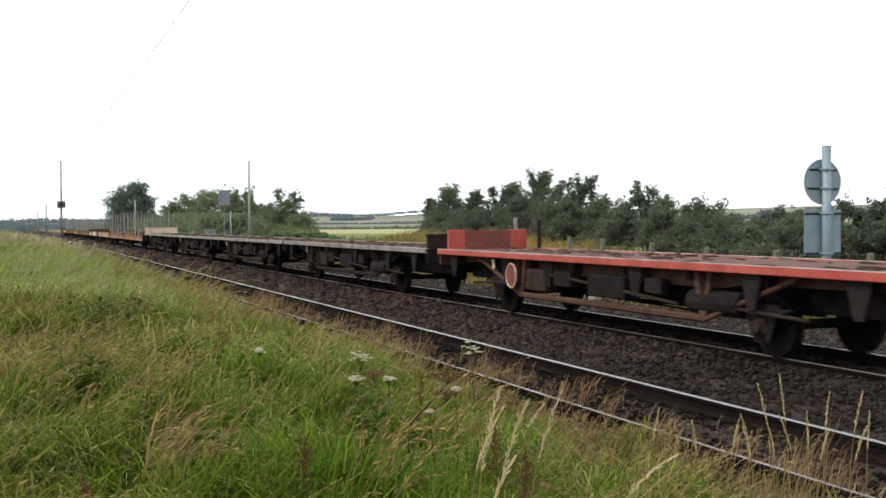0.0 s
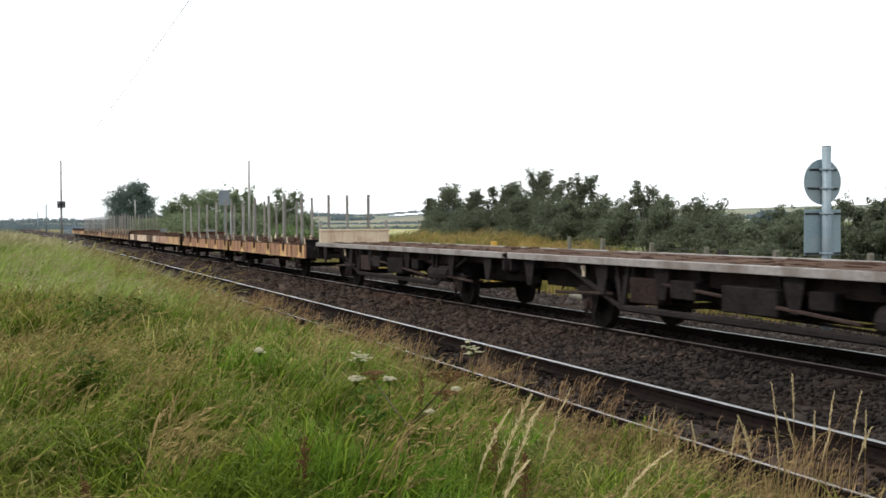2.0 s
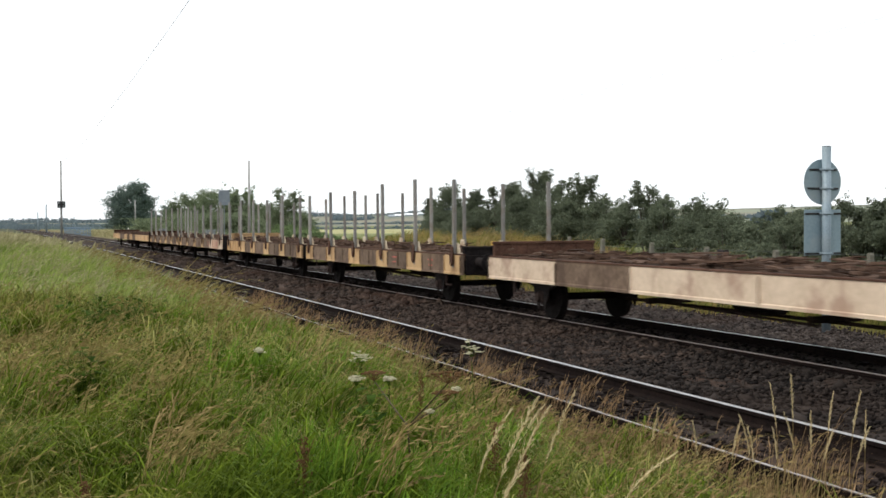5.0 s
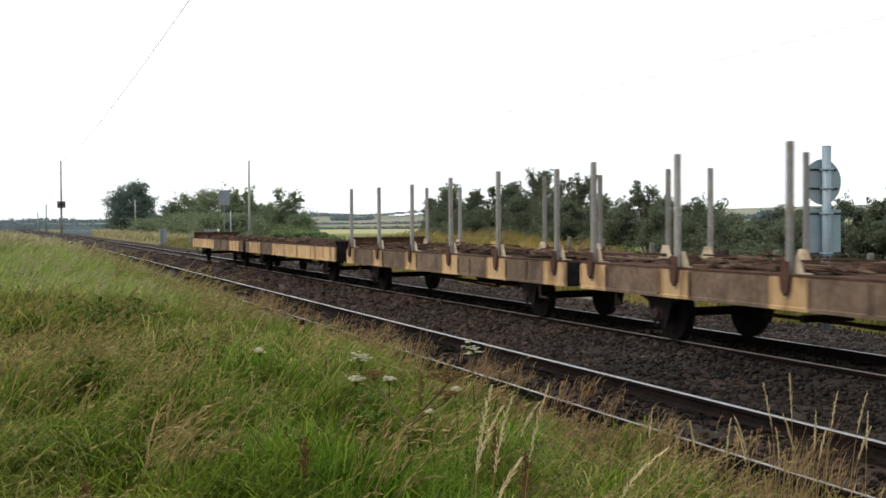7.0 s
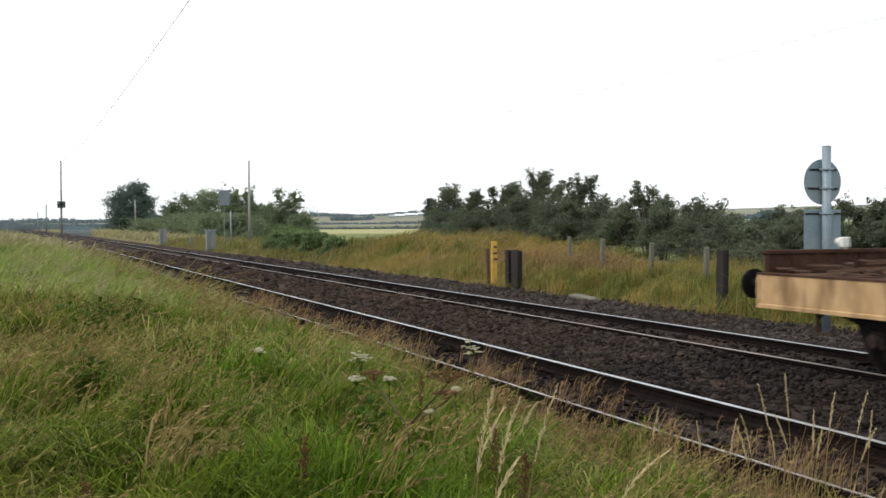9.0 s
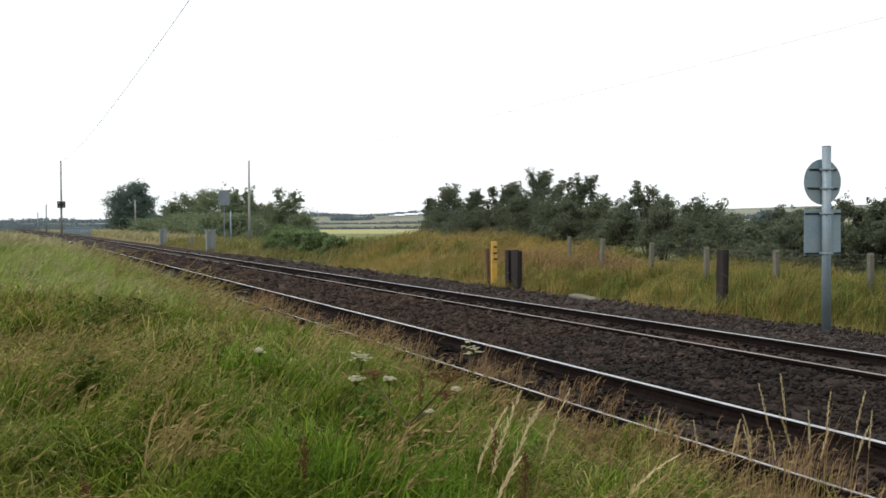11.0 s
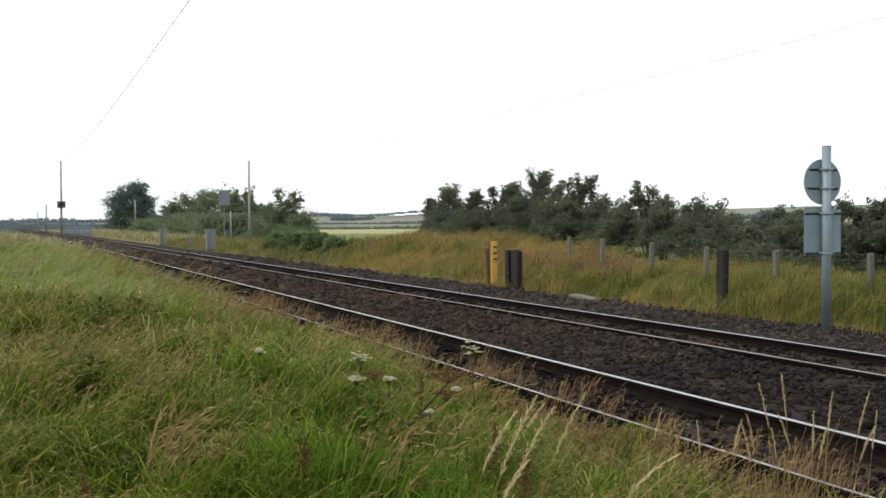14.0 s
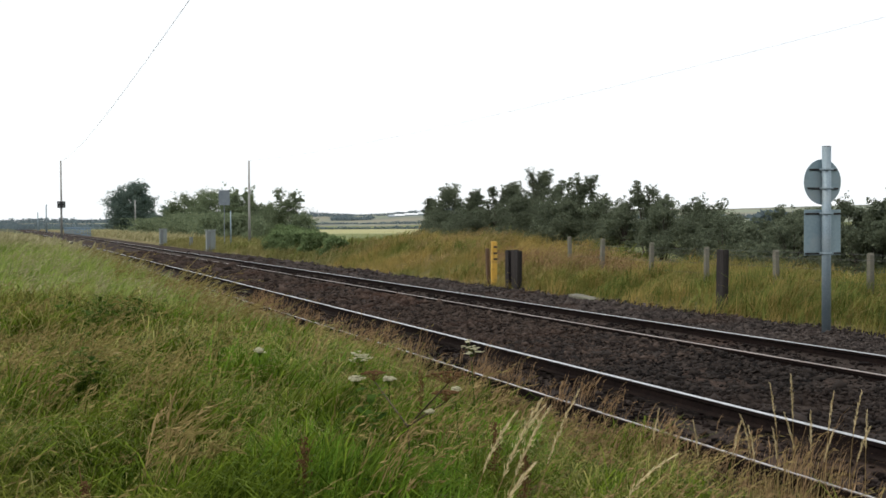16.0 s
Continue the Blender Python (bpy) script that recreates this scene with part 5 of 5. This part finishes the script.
panicles("verge_seed_heads", (-42, -16, 2.8, 5.6), 5500, 0.40, M_DRYWEED, STEM_LABEL, 29, y_fade=EDGE, reach=0.4, stem=0.005, grain=0.014, grains=6, ragged=0.3)
arcs("verge_grass", (-26, -4.8, 4.9, 5.63), 11000, 0.24, 0.008, M_GREEN, "green grass close beside the rail", 41, segs=3, reach=0.5, clump=0.7, patch=0.4, gap=0.1)
arcs("verge_straw", (-26, -4.8, 5.0, 5.63), 11000, 0.23, 0.006, M_STRAW, STRAW_LABEL, 42, segs=3, reach=0.5, clump=0.8, patch=0.7)
TRACKFADE = ([5.74, 6.0, 6.3, 6.7], [1, 0.8, 0.35, 0.05])
WEED_LABEL = "dry weeds between the rails"
arcs("track_weeds", (-34, -11, 5.75, 6.7), 22000, 0.33, 0.007, M_DRYWEED, WEED_LABEL, 27, segs=3, reach=0.6, clump=0.95, y_fade=TRACKFADE, patch=0.8, gap=0.16, uneven=0.5, size=16)
panicles("track_weed_heads", (-34, -8, 5.75, 6.6), 3000, 0.44, M_DRYWEED, "dry seeding stems between the rails", 37, y_fade=TRACKFADE, patch=0.8, gap=0.14, reach=0.4, stem=0.003, grain=0.008)
arcs("track_weeds", (-11, -5.2, 5.15, 6.5), 2800, 0.36, 0.0045, M_DRYWEED, WEED_LABEL, 38, segs=3, reach=0.5, clump=0.95, y_fade=([5.15, 5.7, 6.2, 6.5], [1, 1, 0.6, 0.1]), patch=0.9, gap=0.08, uneven=0.5)
panicles("track_weed_heads", (-8, -5.2, 5.0, 6.4), 800, 0.5, M_STRAW, "dry seeding stems between the rails", 39, patch=0.9, reach=0.3, stem=0.002, grain=0.007, grains=14)
BANKFADE = ([16.6, 17.0, 17.5, 30], [0.0, 0.6, 1, 1])
BANK_LABEL, SEED_LABEL, GROWTH_LABEL = "long yellowing grass on the bank beyond the line", "dry orange-tan seed heads on the bank", "green growth among the dry grass on the bank"
arcs("bank_grass", (-62, -15.5, 16.3, 23.5), 62000, 0.56, 0.015, M_BANKGRASS, BANK_LABEL, 31, segs=2, reach=1.3, clump=0.85, wind=1.2, y_fade=BANKFADE, uneven=0.55, ragged=0.22, spread=0.14, size=18, droop=0.9)
panicles("bank_seed_heads", (-66, -36, 17.0, 23), 6000, 0.68, M_STRAW, SEED_LABEL, 34, y_fade=BANKFADE, stem=0.006, grain=0.02, grains=4, reach=0.8, patch=0.25, gap=-0.08)
panicles("bank_seed_heads", (-36, -10, 17.0, 23), 3500, 0.62, M_PANICLE, SEED_LABEL, 35, y_fade=BANKFADE, stem=0.005, grain=0.016, grains=5, patch=0.3, reach=0.8)
arcs("bank_grass", (-140, -62, 16.7, 25), 32000, 0.6, 0.05, M_VERGE, BANK_LABEL, 32, segs=2, reach=0.9, y_fade=BANKFADE, ragged=0.2)
arcs("far_verge_grass", (-330, -140, 17.5, 27), 12000, 0.9, 0.14, M_BEIGE, "pale dry grass on the far verge", 36, segs=2, reach=0.8)
arcs("bank_greenery", (-110, -12, 17.1, 26), 56000, 0.62, 0.024, M_BANKGREEN, GROWTH_LABEL, 33, segs=2, patch=0.3, gap=0.04, reach=1.1, wind=1.2, uneven=0.5, droop=0.9)
arcs("bank_greenery", (-37, -12, 16.6, 24), 32000, 0.60, 0.015, M_BANKGREEN, GROWTH_LABEL, 43, segs=2, patch=0.22, reach=1.2, wind=1.2, clump=0.85, y_fade=BANKFADE, uneven=0.5, ragged=0.22, spread=0.14, size=18, droop=0.9)

panicles("bank_seed_heads", (-45, -32, 18.4, 20.4), 1500, 0.72, M_DRYWEED, SEED_LABEL, 48, stem=0.006, grain=0.018, grains=6, reach=0.7)
arcs("bank_greenery", (-78, -46, 19.6, 23.8), 13000, 0.66, 0.03, M_BANKGREEN, GROWTH_LABEL, 46, segs=2, patch=0.2, gap=-0.12, reach=1.1, wind=1.2, droop=0.9)
arcs("bank_greenery", (-32, -13, 17.0, 20), 13000, 0.66, 0.018, M_BANKGREEN, GROWTH_LABEL, 47, segs=2, patch=0.35, gap=-0.02, reach=1.1, wind=1.2, droop=0.9, clump=0.9, spread=0.2, size=30)


def swaying_tuft(x, y, seed, height, stems):
    """A tuft of nodding seed grass that turns about its root."""
    ob = panicles("grass_tuft", (x - 0.16, x + 0.16, y - 0.16, y + 0.16), stems, height, M_PANICLE if seed % 3 else M_STRAW, "tuft of tall nodding seed grass above the meadow", 600 + seed, stem=0.0028 if x > -11 else 0.004, grain=0.010 if x > -11 else 0.014, grains=14, head=0.26, reach=0.6)
    root = Vector((x, y, gz(x, y)))
    ob.data.transform(Matrix.Translation(-root))
    ob.location = root
    ob["group"] = "swaying grass tufts"
    return ob


TUFTS = []
tuft_rng = np.random.default_rng(77)
for k in range(34):
    far = 5.6 + 15.0 * (k / 33) ** 1.3
    side = tuft_rng.uniform(-0.02, 0.42) * far
    tuft_x, tuft_y = -far, side - 0.02 * far
    if tuft_y < 3.9:
        TUFTS.append((swaying_tuft(tuft_x, tuft_y, k, tuft_rng.uniform(0.55, 0.78), int(tuft_rng.integers(12, 26))), tuft_x, tuft_y, k))


# ---------------------------------------------------------------- flowers and single stalks on the near bank
def umbel(x, y, top, radius, seed, tilt=0.0, label="white umbel flower on a thin green stem"):
    """A flat white flower head: stem, rays and many tiny florets."""
    rng = np.random.default_rng(seed)
    g = gz(x, y)
    f = tagged(empty("umbel_flower", pose(x, y, g)), label, "flower", "white umbel flowers")
    h = top - g
    bm = BM()
    tube(bm, (0.05, 0.03, -0.02), (0, 0, h * 0.86), 0.007, 0.004, seg=6)
    tips = []
    for k in range(14):
        a, r = k * 2.4 + rng.uniform(-0.4, 0.4), radius * math.sqrt((k + 0.5) / 14) * rng.uniform(0.75, 1.15)
        tip = Vector((r * math.cos(a), r * math.sin(a), h - 0.12 * r - tilt * r * math.cos(a) + rng.normal(0, 0.006)))
        tube(bm, (0, 0, h * 0.9), tip, 0.002, 0.0015, seg=4)
        tips.append(tip)
    part("stem", bm, M_WEED, f)
    bm = BM()
    for tip in tips:
        for k in range(11):
            c = tip + Vector((rng.normal(0, 0.011), rng.normal(0, 0.011), rng.normal(0, 0.003)))
            bmesh.ops.create_icosphere(bm, subdivisions=1, radius=rng.uniform(0.006, 0.010), matrix=Matrix.Translation(c) @ Matrix.Diagonal((1, 1, 0.5, 1)))
    tagged(part("flower_head", bm, M_UMBEL, f), kind="stuff")
    return f


for k, (ux, uy, ut, ur, ul) in enumerate(((-8.67, 3.59, 0.93, 0.082, 0.7), (-8.9, 2.69, 0.88, 0.095, 0.3), (-7.71, 2.30, 0.86, 0.05, 0.0), (-7.6, 2.51, 0.86, 0.035, 0.0), (-9.26, 1.93, 0.92, 0.03, 0.5), (-7.3, 2.9, 0.80, 0.02, 0.2), (-6.6, 2.45, 0.78, 0.012, 0.2))):
    umbel(ux, uy, ut, ur, 300 + k, ul)


def tall_stalk(x, y, top, lean, seed, plume):
    """One tall seeding grass stem; plume: thickness of its seed head."""
    rng = np.random.default_rng(seed)
    g = gz(x, y)
    s = tagged(empty("grass_stalk", pose(x, y, g)), "tall dry grass stalk with a slender pale seed head", "grass", "tall grass stalks")
    h = top - g
    off = rng.uniform(-0.3, 0.3)

    def at(f):
        return Vector(((0.36 + off) * lean * f ** 2.4, 0.93 * lean * f ** 2.4, h * (f - 0.1 * abs(lean) * f ** 3)))
    bm = BM()
    for k in range(9):
        tube(bm, at(k / 9), at((k + 1) / 9), 0.0026, 0.0024, seg=5)
    part("stem", bm, M_STRAW, s)
    bm = BM()
    share = rng.uniform(0.30, 0.42) if plume < 0.0065 else rng.uniform(0.42, 0.52)
    count, fat = (80, 0.85) if plume < 0.0065 else (150, 0.95)
    for k in range(count):
        f = 1 - (k / count) * share
        thick = plume * (0.35 + math.sin(math.pi * min(1, (1 - f) / share)))
        d = (at(f + 0.02) - at(f - 0.02)).normalized()
        out = Vector((rng.normal(0, 1), rng.normal(0, 1), rng.normal(0, 0.5))) * thick * (0.5 if plume < 0.0065 else rng.choice((0.35, 0.35, 1.0)))
        c = at(f) + out
        d = (d + out.normalized() * 0.45).normalized()
        tube(bm, c - d * 0.010, c + d * 0.014, 0.0026 * fat, 0.0006, seg=3)
    part("seed_head", bm, M_PALEHEAD, s)
    return s


STALKS = []
for k, (px, py, pt, pl, pp) in enumerate(((-4.98, 2.07, 1.18, 0.10, 0.0092), (-5.03, 2.18, 1.12, 0.12, 0.0070), (-4.84, 2.26, 1.20, 0.14, 0.0060), (-5.6, 2.30, 0.98, 0.18, 0.0068), (-4.7, 2.0, 0.90, 0.16, 0.0068),
                                          (-6.9, 5.30, 0.76, -0.10, 0.006), (-6.8, 5.36, 0.84, -0.06, 0.006), (-6.75, 5.62, 0.70, 0.07, 0.006), (-6.6, 5.72, 0.72, 0.10, 0.006), (-6.5, 5.78, 0.58, 0.02, 0.005), (-7.1, 5.25, 0.50, -0.12, 0.006), (-7.3, 5.15, 0.44, 0.08, 0.006), (-6.9, 5.1, 0.46, -0.10, 0.006),
                                          (-6.7, 5.5, 0.44, 0.09, 0.006), (-6.85, 5.45, 0.54, -0.14, 0.006), (-7.0, 5.4, 0.40, -0.05, 0.006), (-6.65, 5.42, 0.58, 0.0, 0.006), (-6.45, 5.6, 0.50, 0.12, 0.006), (-7.6, 5.1, 0.38, -0.06, 0.006), (-8.1, 4.95, 0.42, 0.05, 0.006), (-5.3, 3.0, 0.76, 0.30, 0.0080), (-7.4, 3.4, 0.66, 0.2, 0.0080))):
    STALKS.append((tall_stalk(px, py, pt, pl, 400 + k, pp), px, py, k))


def dead_hogweed():
    """A forked dead plant with brown seed umbels."""
    x, y = -6.74, 2.35
    g = gz(x, y)
    h = tagged(empty("dead_hogweed", pose(x, y, g)), "forked dead hogweed with thin brown seed umbels", "plant")
    joint = Vector((0, 0, 0.67 - g))
    bm = BM()
    tube(bm, (0.02, 0.02, -0.02), joint, 0.008, 0.007, seg=6)
    tips = [Vector((-0.7, 0.0, 0.87 - g)), Vector((0.66, 0.02, 1.03 - g)), Vector((0.16, 0.2, 0.84 - g))]
    for t in tips:
        tube(bm, joint, t, 0.006, 0.004, seg=6)
    part("stem", bm, M_DEADSTEM, h)
    for n, t in enumerate(tips):
        bm = BM()
        for k in range(16):
            a, r = k * 2.4, (0.12 if n == 1 else 0.08) * math.sqrt((k + 0.5) / 16)
            e = t + Vector((r * math.cos(a), r * math.sin(a), 0.07 - r * 0.2))
            tube(bm, t, e, 0.0025, 0.0018, seg=4)
            for m in range(4):
                bmesh.ops.create_icosphere(bm, subdivisions=1, radius=0.007, matrix=Matrix.Translation(e + Vector((0.012 * math.cos(m * 1.6), 0.012 * math.sin(m * 1.6), 0))))
        part("seed_umbel", bm, M_SEEDBROWN, h, "rust-brown seed umbel")


dead_hogweed()


def weed(x, y, seed, size, count, label):
    """A rosette of broad pointed leaves on short stems."""
    rng = np.random.default_rng(seed)
    bm = BM()
    for k in range(count):
        a, up = rng.uniform(0, 6.283), rng.uniform(0.28, 0.60)
        c = Vector((rng.normal(0, size * 0.45), rng.normal(0, size * 0.45), up))
        d = Vector((math.cos(a), math.sin(a), rng.uniform(-0.3, 0.5))).normalized()
        s = d.cross(Vector((0, 0, 1))).normalized()
        ln, wd = rng.uniform(0.06, 0.13), rng.uniform(0.018, 0.035)
        pts = [c, c + d * ln * 0.35 + s * wd, c + d * ln * 0.75 + s * wd * 0.7 - Vector((0, 0, 0.015)), c + d * ln - Vector((0, 0, 0.04)), c + d * ln * 0.75 - s * wd * 0.7 - Vector((0, 0, 0.015)), c + d * ln * 0.35 - s * wd]
        vs = [bm.verts.new(p) for p in pts]
        bm.faces.new((vs[0], vs[1], vs[5]))
        bm.faces.new((vs[1], vs[2], vs[4], vs[5]))
        bm.faces.new((vs[2], vs[3], vs[4]))
        tube(bm, (c.x * 0.1, c.y * 0.1, -0.02), c + d * 0.01, 0.003, 0.002, seg=3)
    ob = tagged(link("weed", bm, M_WEED), label, "plant", "broad-leaved weeds")
    ob.location = (x, y, gz(x, y))


for k, (qx, qy, qs, qc) in enumerate(((-15.7, 1.15, 0.45, 90), (-16.2, 1.75, 0.4, 80), (-15.3, 0.7, 0.35, 60), (-6.85, 2.1, 0.12, 26), (-13.5, 0.9, 0.3, 50), (-9.0, 0.55, 0.2, 40))):
    weed(qx, qy, 500 + k, qs, qc, "broad-leaved green dock among the grass")


def dock_spike(x, y, top, seed):
    """A dock's upright rust-brown seed spike with short side whorls."""
    rng = np.random.default_rng(seed)
    g = gz(x, y)
    d = tagged(empty("dock_plant", pose(x, y, g, rng.uniform(-4, 4), rng.uniform(-4, 4), 0)), "rust-brown dock seed spike standing in the grass", "plant", "dock seed spikes")
    h = top - g
    bm = BM()
    tube(bm, (0, 0, -0.02), (0, 0, h), 0.005, 0.002, seg=5)
    for k in range(5):
        a, z = k * 2.4, h * (0.45 + 0.09 * k)
        tube(bm, (0, 0, z), (0.06 * math.cos(a), 0.06 * math.sin(a), z + 0.13), 0.003, 0.0015, seg=4)
    part("stem", bm, M_SEEDBROWN, d)
    bm = BM()
    for k in range(150):
        f = rng.uniform(0.42, 1.0)
        r = 0.026 * (1.15 - f) + 0.006
        c = Vector((rng.normal(0, r), rng.normal(0, r), h * f))
        bmesh.ops.create_icosphere(bm, subdivisions=1, radius=rng.uniform(0.004, 0.0075), matrix=Matrix.Translation(c))
    tagged(part("seeds", bm, M_SEEDBROWN, d), kind="stuff")


for k, (qx, qy, qt) in enumerate(((-5.75, 1.42, 0.84), (-5.35, 0.32, 0.80), (-8.2, 2.95, 0.82), (-6.3, 2.75, 0.74), (-5.6, 2.62, 0.70))):
    dock_spike(qx, qy, qt, 700 + k)


# ---------------------------------------------------------------- everything that moves
def motions():
    roll = SPEED / 0.46 - 30 * math.pi / 2      # a wheel repeats itself every quarter turn
    times = [0.5 * k for k in range(33)]
    # small unevenness of the train's run, in metres
    surge = {0.0: -0.40, 0.5: 0.28, 1.0: 0.0, 1.5: 0.1, 2.0: 0.0, 2.5: 0.18, 3.0: 0.12, 3.5: -0.1, 4.0: -0.1, 7.5: -0.18}
    for w, at in train:
        walk(w, [(t, pose(TAIL + at + SPEED * t + surge.get(t, 0.0), MID_FAR, 0)) for t in times])
        for ws in [c for c in w.children if c.name.startswith("wheelset")]:
            x = ws.location.x
            walk(ws, [(0.1 * k, pose(x, 0, 0.46, 0, math.degrees(roll * 0.1 * k) % 360, 0)) for k in range(161)])
    # lean of the near plumes with the gusts, in degrees, every half second
    gusts = [3, 5, 2, 8, 13, 17, 16, 20, 15, 12, 15, 19, 23, 25, 1, -8, -3, 3, 2, 6, 10, 12, 9, 6, 15, 11, 7, 12, 16, 21, 25, 20, 18]
    for s, x, y, k in STALKS:
        g = gz(x, y)
        for_plume = k < 5
        rows = []
        for t, gust in zip(times, gusts):
            lean = 0.85 * gust * (1 - 0.12 * k) + 2 * math.sin(4.1 * t + k) if for_plume else 2.5 * math.sin(2.3 * t + 0.7 * k) + 0.12 * gust
            rows.append((t, pose(x, y, g, -0.93 * lean, 0.36 * lean + 1.2 * math.sin(1.7 * t + k), 0)))
        walk(s, rows)
    for s, x, y, k in TUFTS:
        g = gz(x, y)
        walk(s, [(t, pose(x, y, g, -0.18 * gust - 2.0 * math.sin(2.6 * t + 0.8 * x + 1.1 * y), 1.5 * math.sin(1.9 * t + x), 0)) for t, gust in zip(times, gusts)])


motions()
